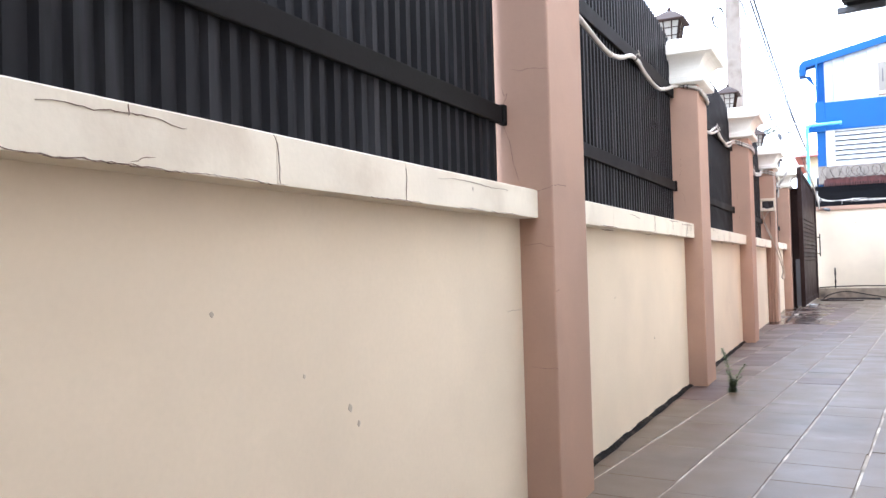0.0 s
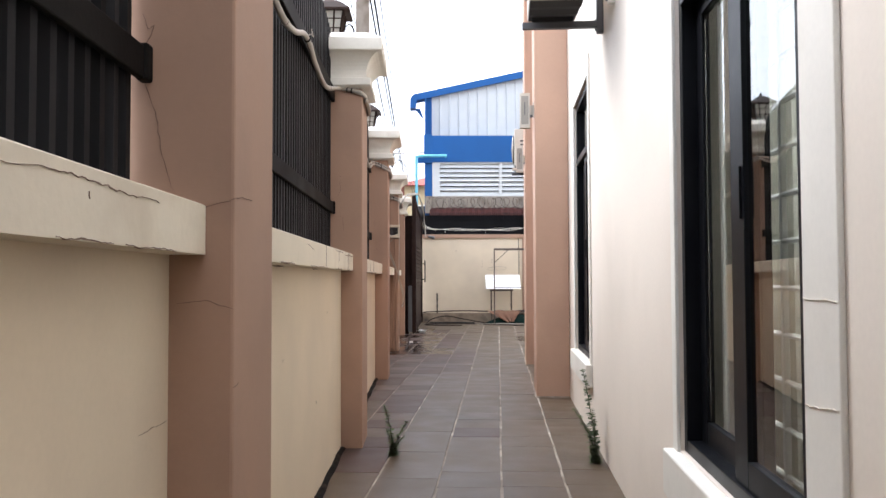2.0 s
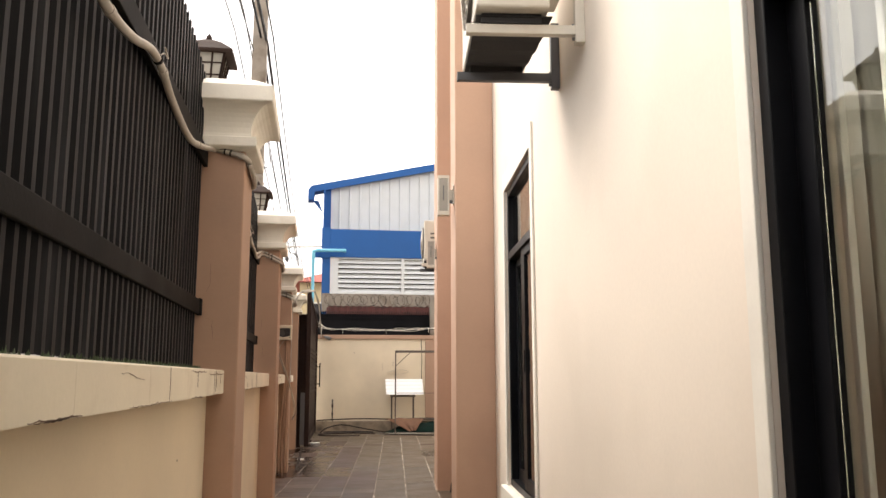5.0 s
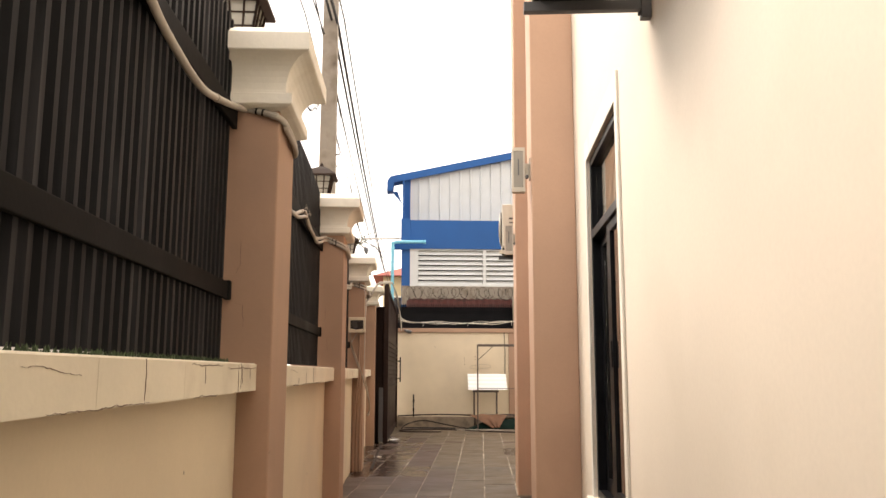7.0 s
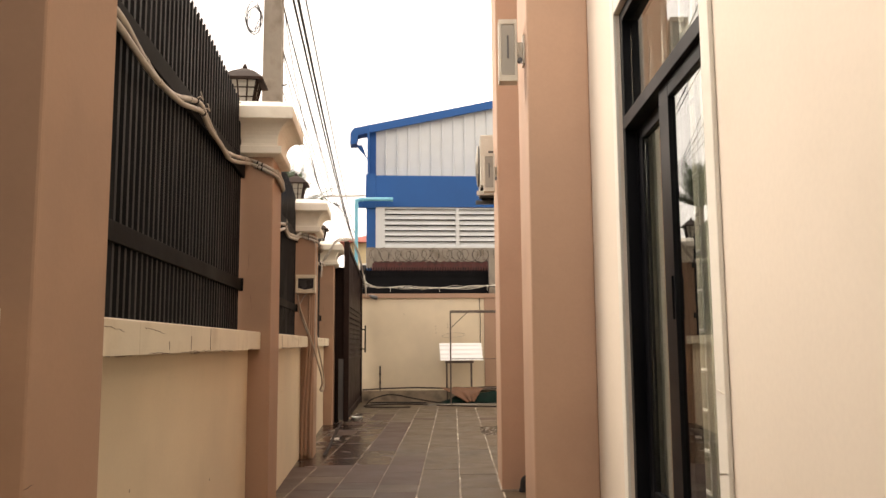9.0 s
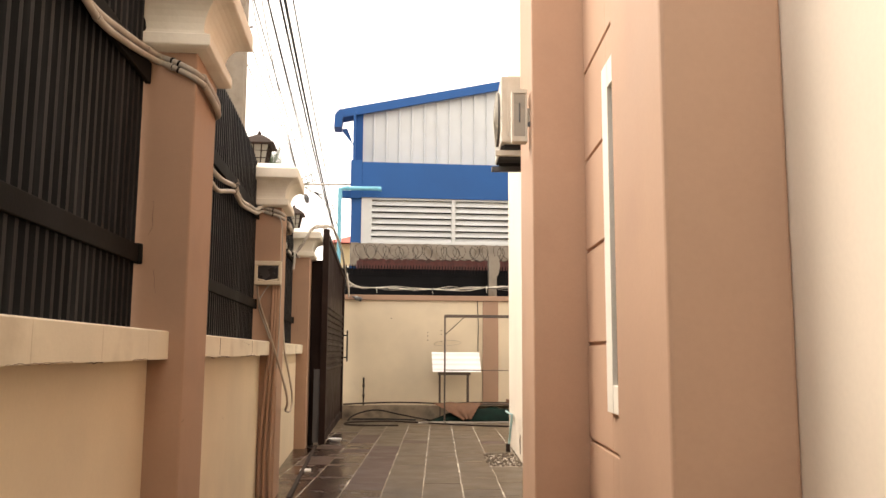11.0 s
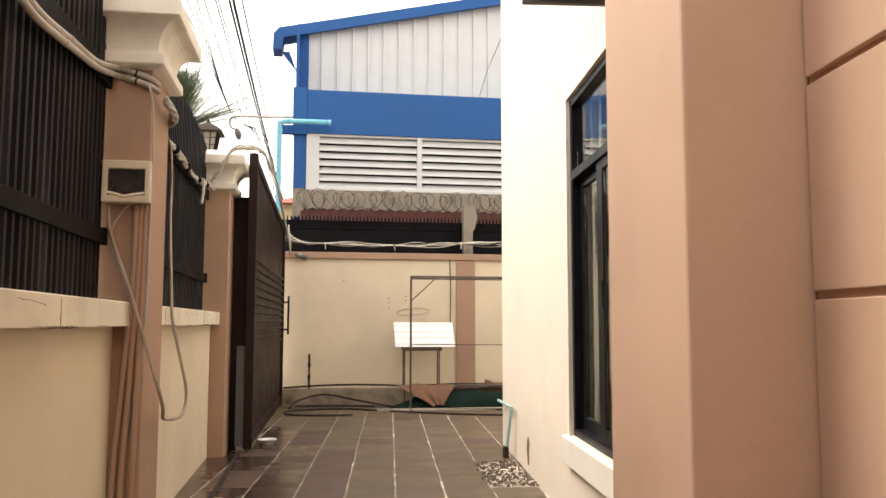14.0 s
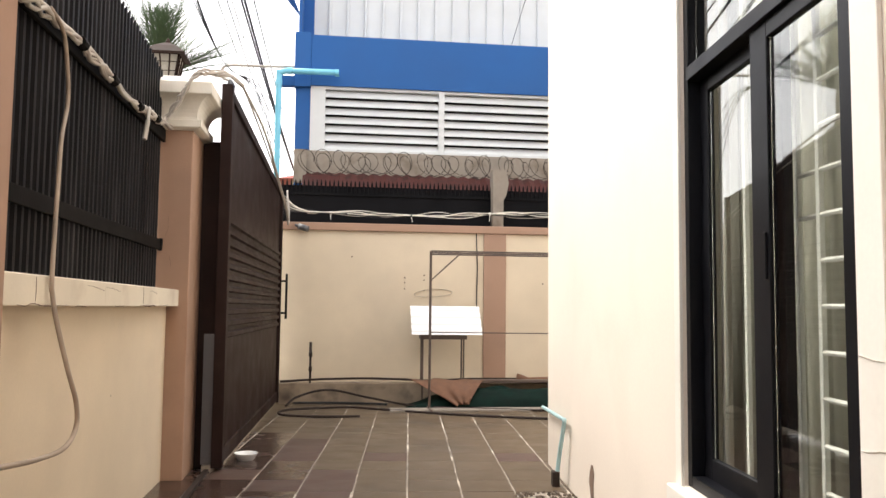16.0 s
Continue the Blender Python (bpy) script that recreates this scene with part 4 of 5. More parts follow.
def wash_stand():
    y = 25.93
    s = thing("wash_stand", "white ribbed sloping sheet on a dark steel stand by the wall", "stand")
    bm = bmesh.new()
    rows = []
    n = 24
    for k in range(n + 1):
        t = k / n
        dz = 0.006 if (k // 3) % 2 else 0.0
        rows.append([(x, y - 0.30 + 0.30 * t - dz, 0.965 + 0.39 * t + dz) for x in (0.62, 1.60)])
    ribbon(bm, rows, (0, 0.006, 0.003))
    part("sloping_sheet", bm, M_WPANEL, s, "white ribbed sheet")
    part("tray", B(0.75, 1.39, y - 0.26, y - 0.0, 0.90, 0.955, bevel=0.006), M_RACK, s)
    for x in (0.78, 1.35):
        part("leg", T([(x, y - 0.22, 0.0), (x, y - 0.22, 0.91)], 0.013, 6), M_RACK, s)
        part("leg", T([(x, y - 0.02 + 0.0, 0.30), (x, y - 0.02, 0.95)], 0.013, 6), M_RACK, s)
    for x in (0.77, 1.37):
        part("strut", T([(x, y - 0.03, 0.95), (x, y - 0.02, 1.33)], 0.010, 6), M_RACK, s)


wash_stand()


def drying_rack():
    y = 25.2
    r = thing("drying_rack", "rusty brown steel drying rack with triple top rails", "drying rack")
    for x in (0.82, 3.9):
        part("post", T([(x, y, 0), (x, y, 2.08)], 0.017, 8), M_RACK, r)
    for k in range(3):
        part("top_rail", T([(0.82, y - 0.05 + 0.05 * k, 2.08 - 0.018 * k), (3.9, y - 0.05 + 0.05 * k, 2.08 - 0.018 * k)], 0.011, 6), M_RACK, r)
    part("mid_rail", T([(0.82, y, 1.01), (3.9, y, 1.0)], 0.008, 6), M_RACK, r)
    part("brace", T([(0.82, y, 1.69), (1.22, y, 2.06)], 0.010, 6), M_RACK, r)
    for x in (0.82, 3.9):
        part("foot", T([(x, y - 0.25, 0.018), (x, y + 0.25, 0.018)], 0.017, 8), M_RACK, r)


drying_rack()


def rumple(bm, x0, x1, y0, y1, z0, z1, seed, nx=22, ny=10, rough=0.05):
    """A lumpy heap over a rectangle."""
    v = [[None] * (ny + 1) for _ in range(nx + 1)]
    for i in range(nx + 1):
        for j in range(ny + 1):
            u, w = i / nx, j / ny
            x, y = x0 + (x1 - x0) * u, y0 + (y1 - y0) * w
            d = noise.noise(Vector((x * 2.5 + seed, y * 9, seed))) * rough
            edge = min(1, 5 * min(u, 1 - u)) * math.sin(math.pi * w) ** 0.5 if 0 < w < 1 else 0
            v[i][j] = bm.verts.new((x + d, y + d * 0.5, z0 + (z1 - z0) * edge * (0.85 + d * 4) + 0.002))
    for i in range(nx):
        for j in range(ny):
            bm.faces.new((v[i][j], v[i + 1][j], v[i + 1][j + 1], v[i][j + 1]))
    return bm


solo("tarpaulin", rumple(bmesh.new(), 0.55, 3.6, 25.35, 25.85, 0.0, 0.27, 3.0, 60, 14, 0.08), M_TARP, "rolled dark green tarpaulin lying on the yard floor", "tarpaulin", smooth=True)
rows = []
for j in range(15):                                 # a cloth thrown over the roll, its corner hanging forward
    v = j / 14
    a, b = 0.60 + 0.58 * v ** 1.4, 1.62 - 0.26 * v
    row_pts = []
    for k in range(19):
        u = k / 18
        d = noise.noise(Vector((u * 5, v * 2.0, 3.7))) * 0.05 + 0.018 * math.sin(u * 19 + v * 3)
        row_pts.append((a + (b - a) * u, 25.64 - 0.36 * v - 0.06 * math.sin(math.pi * v) + d, 0.365 - 0.03 * abs(u - 0.5) - 0.30 * v ** 1.5 + d * 0.5))
    rows.append(row_pts)
solo("cloth", ribbon(bmesh.new(), rows, (0, 0.004, 0.006)), M_CLOTH, "rust-brown cloth thrown over the tarpaulin", "cloth", smooth=True)
solo("plank", B(1.5, 4.2, 25.75, 25.95, 0.30, 0.335, bevel=0.004), M_RACK, "dark brown plank on the tarpaulin", "plank")
solo("floor_strip", B(0.3, 4.5, 25.0, 25.3, -0.012, 0.02, bevel=0.004), M_CONC, "grey concrete strip on the yard floor", "strip")


# ---- beyond the end wall: netting, roof edge, razor wire ----
solo("shade_net", B(-1.25, 7.0, 26.52, 26.56, 2.35, 3.11), M_NET, "black shade netting behind the end wall", "net")
spikes = thing("fence_spikes", "row of black steel spikes behind the end wall", "spikes")
part("spike_rail", B(-1.25, 6.0, 26.50, 26.52, 2.97, 3.01), M_NET, spikes)
for k in range(90):
    x = -1.22 + k * 0.062
    part("spike", T([(x, 26.51, 2.98), (x, 26.51, 3.15), (x, 26.51, 3.20)], [0.014, 0.014, 0.002], 5), M_NET, spikes)
rust = bmesh.new()
rows = []
for k in range(161):
    x = -0.95 + 6.9 * k / 160
    dz = 0.018 * math.sin(k * 1.57)
    rows.append([(x, 26.60, 3.10 + dz), (x, 26.93, 3.37 + dz)])
ribbon(rust, rows, (0, 0, 0.004))
solo("roof_sheet", rust, M_RUST, "rusty red corrugated lean-to roof edge", "roof sheet")
solo("roof_beam", B(-1.09, 7.0, 26.92, 27.06, 3.32, 3.71, bevel=0.01), M_CONC, "stained concrete beam below the shed louvres", "beam")
solo("beam_end", B(-1.09, -0.9, 26.85, 26.92, 3.2, 3.71, bevel=0.01), M_CONC, "rough concrete stub at the beam's end", "beam")
for x in (1.87, 5.0):
    p = solo("wall_post", loft(bmesh.new(), [[(x + a, 26.32 + b, z) for a, b in ((0, 0), (w, 0), (w, w), (0, w))] for z, w in ((2.5, 0.16), (2.95, 0.16), (3.0, 0.2), (3.2, 0.24), (3.4, 0.2))]), M_CONC, "rough concrete post behind the end wall", "post")

wire = bmesh.new()
for turns, ph, zc, yc, rad in ((29, 0.2, 3.50, 26.68, 0.165), (23, 1.7, 3.47, 26.74, 0.15)):
    pts = []
    for t in range(700):
        q = t / 700 * turns * 2 * math.pi + ph
        pts.append((-0.95 + 7.2 * t / 700 + rad * math.cos(q) + 0.03 * math.sin(t * 0.11), yc + 0.10 * math.cos(q), zc + (rad + 0.02 * math.sin(t * 0.05)) * math.sin(q)))
    tube(wire, pts, 0.005, 4)
    for p in pts[::6]:
        d = Vector((random.uniform(-1, 1), random.uniform(-1, 1), random.uniform(-1, 1))).normalized() * 0.026
        tube(wire, [Vector(p) - d, Vector(p) + d], 0.003, 3)
solo("razor_wire", wire, M_BCABLE, "coiled rusty razor wire above the end wall", "razor wire")

for k in range(7):
    rr = random.Random(70 + k)
    pts = [(-1.19, 25.95, 2.90 - 0.05 * k)]
    for j in range(20):
        x = -0.9 + j * 0.385
        pts.append((x, 26.18 + rr.uniform(-.02, .02), 2.70 - 0.035 * math.sin(j * 0.55) + (0.0 if j % 3 == 1 else rr.uniform(-0.055, 0.045)) - 0.004 * k))
    line = solo("wall_cable", T(smooth_path(pts, 5), 0.0045 + 0.002 * (k % 2), 6), M_COPING if k < 4 else M_PVC if k < 5 else M_CABLE, "pale cable of a bundle slung above the end wall", "cable", "cables above the end wall", smooth=True)
    if k == 0:
        for j in range(1, 20, 3):
            x, z = -0.9 + j * 0.385, 2.70 - 0.035 * math.sin(j * 0.55) - 0.012
            part("tie", T([(x - 0.012, 26.18, z), (x + 0.012, 26.18, z)], 0.026, 8), M_TRIM if j % 2 else M_CABLE, line, "plastic tie")
            part("tie_tail", T([(x, 26.165, z - 0.02), (x + rr.uniform(-.03, .03), 26.15, z - rr.uniform(0.05, 0.11))], 0.005, 5), M_TRIM, line)
solo("cable", T(smooth_path([(-1.24, 21.5, 3.20), (-1.15, 22.6, 3.06), (-1.12, 24.0, 2.86), (-1.09, 25.3, 2.65), (-1.09, 25.8, 2.55), (-1.11, 25.9, 2.8), (-1.12, 26.0, 2.95)], 8), 0.012, 6), M_PVC, "pale cable slung along the top of the gate", "cable", smooth=True)
solo("cable", T(smooth_path([(-1.24, 21.5, 3.21), (-1.16, 22.4, 3.0), (-1.12, 23.6, 2.84), (-1.09, 25.2, 2.6), (-1.08, 25.7, 2.44), (-1.08, 25.85, 2.65), (-1.12, 26.0, 2.92)], 8), 0.009, 6), M_PVC, "pale cable slung along the top of the gate", "cable", smooth=True)
solo("cable", T([(1.60, 26.19, 2.42), (1.62, 26.19, 1.9), (1.61, 26.19, 1.4), (1.63, 26.18, 1.12)], 0.008, 6), M_CABLE, "thin dark cable down the end wall", "cable")


# ---- blue and white shed ----
SY, GY = 27.1, 28.05                         # louvred front, set-back gable
shed = thing("shed", "blue-trimmed white metal shed with a louvred band", "shed")
slope = 0.217
part("corner_post", B(-1.10, -0.87, SY - 0.02, SY + 0.3, 0, 5.56, bevel=0.006), M_BLUE, shed)
part("blue_band", B(-0.87, 12.0, SY - 0.075, SY + 0.1, 4.75, 5.55, bevel=0.006), M_BLUE, shed)
part("band_end", B(-1.12, -0.87, SY - 0.09, SY + 0.1, 4.72, 5.58, bevel=0.006), M_BLUE, shed)
part("back_wall", B(-1.04, 12.0, SY + 0.12, SY + 0.2, 0, 5.38), M_CLAD, shed)
lv = part("louvre_frame", B(-0.87, -0.64, SY - 0.04, SY + 0.06, 3.72, 4.75, bevel=0.004), M_CLAD, shed, "white louvre frame")
for x in (1.18, 3.28, 5.4, 7.5):
    part("louvre_mullion", B(x - 0.045, x + 0.045, SY - 0.045, SY + 0.06, 3.72, 4.75, bevel=0.004), M_CLAD, lv)
part("louvre_rail", B(-0.64, 8.0, SY - 0.04, SY + 0.05, 3.70, 3.76), M_CLAD, lv)
part("louvre_rail", B(-0.64, 8.0, SY - 0.04, SY + 0.05, 4.71, 4.75), M_CLAD, lv)
part("louvre_back", B(-0.64, 8.0, SY + 0.07, SY + 0.10, 3.72, 4.73), M_NET, lv, "dark gap behind the slats")
for a, b in ((-0.64, 1.135), (1.225, 3.235), (3.325, 5.355)):
    for k in range(7):
        z = 3.76 + k * 0.137
        part("louvre_slat", loft(bmesh.new(), [[(x, SY - 0.035, z), (x, SY - 0.035, z + 0.012), (x, SY + 0.04, z + 0.12), (x, SY + 0.05, z + 0.112)] for x in (a, b)]), M_CLAD, lv)
# ribbed gable sheet under a sloping verge
def verge(x):
    return 6.95 + slope * (x + 1.10)


bm = bmesh.new()
x, rows = -0.87, []
while x < 10.0:
    for dx, d in ((0.0, 0.0), (0.235, 0.0), (0.243, 0.055), (0.272, 0.055), (0.280, 0.0)):
        xx = x + dx
        rows.append(((xx, GY + 0.02 - d, 5.30), (xx, GY + 0.02 - d, verge(xx))))
    x += 0.30
ribbon(bm, rows, (0, 0.004, 0))
part("gable_cladding", bm, M_CLAD, shed, "white ribbed cladding")
part("front_ledge", B(-1.10, 10.0, SY + 0.1, GY + 0.1, 5.40, 5.46), M_BLUE, shed)
part("gable_corner", B(-1.09, -0.87, GY - 0.02, GY + 0.12, 5.30, 6.95, bevel=0.004), M_BLUE, shed)
bm = loft(bmesh.new(), [[(x, GY - 0.16, verge(x) - 0.09), (x, GY - 0.16, verge(x) + 0.12), (x, GY + 14, verge(x) + 0.12), (x, GY + 14, verge(x) - 0.02), (x, GY - 0.10, verge(x) - 0.02), (x, GY - 0.10, verge(x) - 0.09)] for x in (-1.08, 11.0)])
part("roof", bm, M_BLUE, shed, "blue sloping metal roof")
part("verge_end", loft(bmesh.new(), [[(x, GY - 0.16, verge(x) - 0.09), (x, GY - 0.16, verge(x) + 0.12), (x, GY + 0.3, verge(x) + 0.12), (x, GY + 0.3, verge(x) - 0.09)] for x in (-1.46, -1.08)]), M_BLUE, shed)
part("gutter", loft(bmesh.new(), [[(-1.55, y, 6.56), (-1.54, y, 6.86), (-1.48, y, 6.95), (-1.38, y, 6.97), (-1.34, y, 6.86), (-1.38, y, 6.56)] for y in (GY - 0.18, GY + 0.28)]), M_BLUE, shed, "blue gutter")
part("side_wall", B(-1.09, -1.04, SY + 0.3, SY + 14, 3.0, 6.90), M_BLUE, shed)
part("side_band", B(-1.32, -1.10, SY - 0.02, SY + 0.10, 4.74, 4.90, bevel=0.004), M_BLUE, shed)
part("eave_board", loft(bmesh.new(), [[(-1.45, y, 6.57), (-1.40, y, 6.57), (-1.10, y, 6.2), (-1.10, y, 6.2), (-1.24, y, 6.57)] for y in (GY - 0.02, GY + 0.06)]), M_BLUE, shed)

pipe = thing("rain_pipe", "light blue plastic rain pipe with an elbow", "pipe")
part("riser", T(smooth_path([(-1.34, 26.85, 2.0), (-1.34, 26.85, 3.5), (-1.34, 26.85, 4.79), (-1.33, 26.85, 4.86), (-1.26, 26.85, 4.90), (-1.19, 26.85, 4.905)], 5), 0.045, 10), M_LPIPE, pipe, smooth=True)
part("outlet", T([(-1.21, 26.85, 4.905), (-0.46, 26.85, 4.915)], 0.045, 10), M_LPIPE, pipe, smooth=True)
for x in (-1.21, -0.5):
    part("collar", T([(x, 26.85, 4.906), (x + 0.06, 26.85, 4.907)], 0.054, 10), M_LPIPE, pipe)
part("bend_collar", T([(-1.34, 26.85, 4.68), (-1.34, 26.85, 4.76)], 0.053, 10), M_LPIPE, pipe)
arm = solo("pipe_arm", T(smooth_path([(-1.0, 27.1, 5.05), (-1.6, 27.1, 5.03), (-2.1, 27.1, 5.02), (-2.22, 27.1, 4.95), (-2.2, 27.1, 4.82), (-2.1, 27.1, 4.78)], 6), 0.022, 8), M_PVC, "pale service pipe with a hooked end from the shed", "pipe", smooth=True)
part("wire_clamp", T([(-2.1, 27.1, 4.80), (-2.09, 27.1, 4.74), (-2.07, 27.1, 4.68), (-2.06, 27.1, 4.60)], [0.02, 0.055, 0.06, 0.03], 8), M_GREY, arm, "grey wire clamp")

# ---- utility pole, power lines, far houses, palm ----
PXY = (-2.27, 18.33)
pole = thing("utility_pole", "tall square-tapered concrete utility pole beyond the fence", "utility pole")
part("shaft", loft(bmesh.new(), [square(0.15, -0.1, *PXY), square(0.105, 11.0, *PXY)]), M_CONC, pole)
part("cross_arm", B(PXY[0] - 0.5, PXY[0] + 0.5, PXY[1] - 0.14, PXY[1] - 0.105, 9.9, 10.0), M_GREY, pole)
for x in (-0.4, 0, 0.4):
    part("insulator", T([(PXY[0] + x, PXY[1] - 0.12, 10.0), (PXY[0] + x, PXY[1] - 0.12, 10.14)], 0.035, 8), M_TRIM, pole)
part("step_bolt", T([(PXY[0] + 0.12, PXY[1], 5.0), (PXY[0] + 0.2, PXY[1], 5.02)], 0.012, 6), M_GREY, pole)


def power_line(x0, z0, x1, z1, sag, r, y0=PXY[1], y1=62.0):
    pts = []
    for k in range(17):
        t = k / 16
        pts.append((x0 + (x1 - x0) * t, y0 + (y1 - y0) * t, z0 + (z1 - z0) * t - sag * 4 * t * (1 - t)))
    return solo("power_line", T(pts, r, 6), M_CABLE, "black overhead power cable", "power cable", "overhead cables", smooth=True)


for k, (dx, z, r, sg) in enumerate(((0.02, 7.35, 0.022, 0.5), (0.12, 7.30, 0.026, 0.62), (0.22, 7.42, 0.014, 0.45), (-0.3, 7.84, 0.012, 0.6), (-0.45, 7.5, 0.012, 0.6), (-0.1, 7.1, 0.012, 0.75))):
    power_line(PXY[0] + dx, z, PXY[0] + dx - 0.1, z + 0.2, sg, r)
    power_line(PXY[0] + dx, z, PXY[0] + dx - 0.6, z + 0.3, sg, r, PXY[1], -25.0)
for k in range(4):
    solo("drop_wire", T(smooth_path([(PXY[0], PXY[1] - 0.1, 7.2 - 0.1 * k), (-2.2 - 0.1 * k, 20.0, 6.0 - 0.15 * k), (-2.15, 23.0, 5.2 - 0.1 * k), (-2.12, 26.5, 4.9), (-1.7, 27.0, 4.75 - 0.05 * k), (-1.35, 26.9, 4.3 - 0.3 * k)], 6), 0.007, 5), M_CABLE, "thin black service wire from the pole", "wire", "service wires", smooth=True)
coil = bmesh.new()
for k in range(5):
    c = Vector((PXY[0] - 0.25, PXY[1] - 0.2, 5.9))
    tube(coil, [c + Vector((0.10 * math.cos(q) + random.uniform(-.02, .02), 0.05 * k - 0.1, 0.2 * math.sin(q) + random.uniform(-.03, .03))) for q in (2 * math.pi * j / 12 for j in range(12))], 0.006, 4, close=True)
solo("wire_coil", coil, M_CABLE, "tangled coil of black wire at the pole", "wire")
solo("stay_wire", T([(1.47, 21.2, 4.80), (1.8, 24.0, 5.08), (2.3, 27.03, 5.57)], 0.004, 5), M_CABLE, "thin dark wire from the house to the shed", "wire")


def far_house(x0, x1, y0, y1, zt, wallm, roofm, label, hip=1.2):
    h = thing("house", label, "house")
    part("wall", B(x0, x1, y0, y1, -0.1, zt), wallm, h)
    cx, cy, o = (x0 + x1) / 2, (y0 + y1) / 2, 0.5
    part("roof", loft(bmesh.new(), [[(x0 - o, y0 - o, zt), (x1 + o, y0 - o, zt), (x1 + o, y1 + o, zt), (x0 - o, y1 + o, zt)],
                                    [(cx - .6, cy - .6, zt + hip), (cx + .6, cy - .6, zt + hip), (cx + .6, cy + .6, zt + hip), (cx - .6, cy + .6, zt + hip)]]), roofm, h)
    return h


hh = far_house(-2.2, 3.5, 46, 54, 6.2, M_YELLOW, M_ROOF, "pale yellow house with a red roof down the street")
for z in (1.2, 4.0):
    for x in (-1.8, 0.1, 1.9):
        w = part("window", B(x, x + 0.8, 45.95, 46.02, z, z + 1.2), M_TRIM, hh)
        part("pane", B(x + 0.08, x + 0.72, 45.93, 45.96, z + 0.08, z + 1.12), M_BOXD, w)
far_house(-20, -11, 4, 16, 5.2, M_STREET, M_RACK, "grey house with a brown roof across the street", 2.4)
far_house(-19, -11, 22, 34, 5.6, M_YELLOW, M_RACK, "yellow house with a brown roof across the street", 2.2)
solo("street_wall", B(-9.2, -9.0, -20, 44, -0.1, 2.4), M_STREET, "plain pale wall across the street", "wall", kind="structure")


def palm(x, y, zc, n, length, lowest, label):
    t = thing("palm_tree", label, "palm tree")
    part("trunk", T([(x, y, -0.1), (x + 0.05, y, zc * 0.5), (x, y, zc)], [0.16, 0.12, 0.09], 10), M_BARK, t)
    r = random.Random(7)
    bm = bmesh.new()
    for k in range(n):
        az = k * 2.399 + r.uniform(-.2, .2)
        el = r.uniform(lowest, 1.5)
        L = length * r.uniform(0.75, 1.1)
        prev = None
        mid = []
        for j in range(9):
            s = j / 8
            hor = L * s * math.cos(el) * (1 - 0.1 * s)
            z = zc + L * s * math.sin(el) - 0.12 * L * s * s
            mid.append(Vector((x + hor * math.cos(az), y + hor * math.sin(az), z)))
        tube(bm, mid, [0.014 * (1 - 0.8 * j / 8) for j in range(9)], 4)
        side = Vector((-math.sin(az), math.cos(az), 0))
        for j in range(2, 26):
            s = j / 25 * 8
            i0 = min(int(s), 7)
            p = mid[i0].lerp(mid[i0 + 1], s - i0)
            d = (mid[i0 + 1] - mid[i0]).normalized()
            ll = 0.27 * length * math.sin(math.pi * min(1, 0.15 + j / 28)) + 0.05
            for sg in (1, -1):
                tip = p + (side * sg * 0.6 + d * 0.95 + Vector((0, 0, r.uniform(-.08, .2)))) * ll
                w = d * 0.012
                a, b, c2 = bm.verts.new(p - w), bm.verts.new(p + w), bm.verts.new(tip)
                bm.faces.new((a, b, c2))
    part("crown", bm, M_PALM, t, "spiky green fronds")


palm(-2.86, 25.8, 4.42, 40, 1.35, 0.25, "green palm tree with feathery fronds beyond the fence")
palm(-3.4, 12.5, 3.0, 18, 1.0, -0.5, "low green palm beyond the fence panels")


# ---- weeds, gutter dirt, gravel, bowl, tap ----
def weed(x, y, h, seed, label):
    r = random.Random(seed)
    w = thing("weed", label, "weed", "weeds in the paving joints")
    for s in range(4):
        hh = h * (1.0 if s == 0 else r.uniform(0.35, 0.7))
        lean = (r.uniform(-.06, .06), r.uniform(-.06, .06))
        st = [(x + lean[0] * t * t * 2 + r.uniform(-.004, .004), y + lean[1] * t * t * 2, hh * t - 0.01) for t in (0, 0.25, 0.5, 0.75, 1)]
        part("stem", T(smooth_path(st, 3), 0.0028, 5), M_LEAF, w)
        bm = bmesh.new()
        n = int(hh * 420)
        for k in range(n):
            t = r.uniform(0.0, 1.0) ** 1.3
            i = min(int(t * 4), 3)
            p = Vector(st[i]).lerp(Vector(st[i + 1]), t * 4 - i)
            az, L = r.uniform(0, 6.28), r.uniform(0.022, 0.05) * (1.15 - 0.5 * t)
            d = Vector((math.cos(az), math.sin(az), r.uniform(-.2, .5))).normalized()
            sd = d.cross(Vector((0, 0, 1))).normalized() * L * 0.45
            q = [p, p + d * L * .5 + sd, p + d * L, p + d * L * .5 - sd]
            vs = [bm.verts.new(v) for v in q]
            bm.faces.new(vs)
        part("leaves", bm, M_LEAF, w, "small green leaves")


pa, pb = HOUSE @ Vector((-2.16, 8.63, 0)), HOUSE @ Vector((-0.75, 8.48, 0))
weed(pa.x, pa.y, 0.38, 4, "small green weed growing from a paving joint")
weed(pb.x, pb.y, 0.64, 8, "tall thin green weed growing at the house wall's foot")

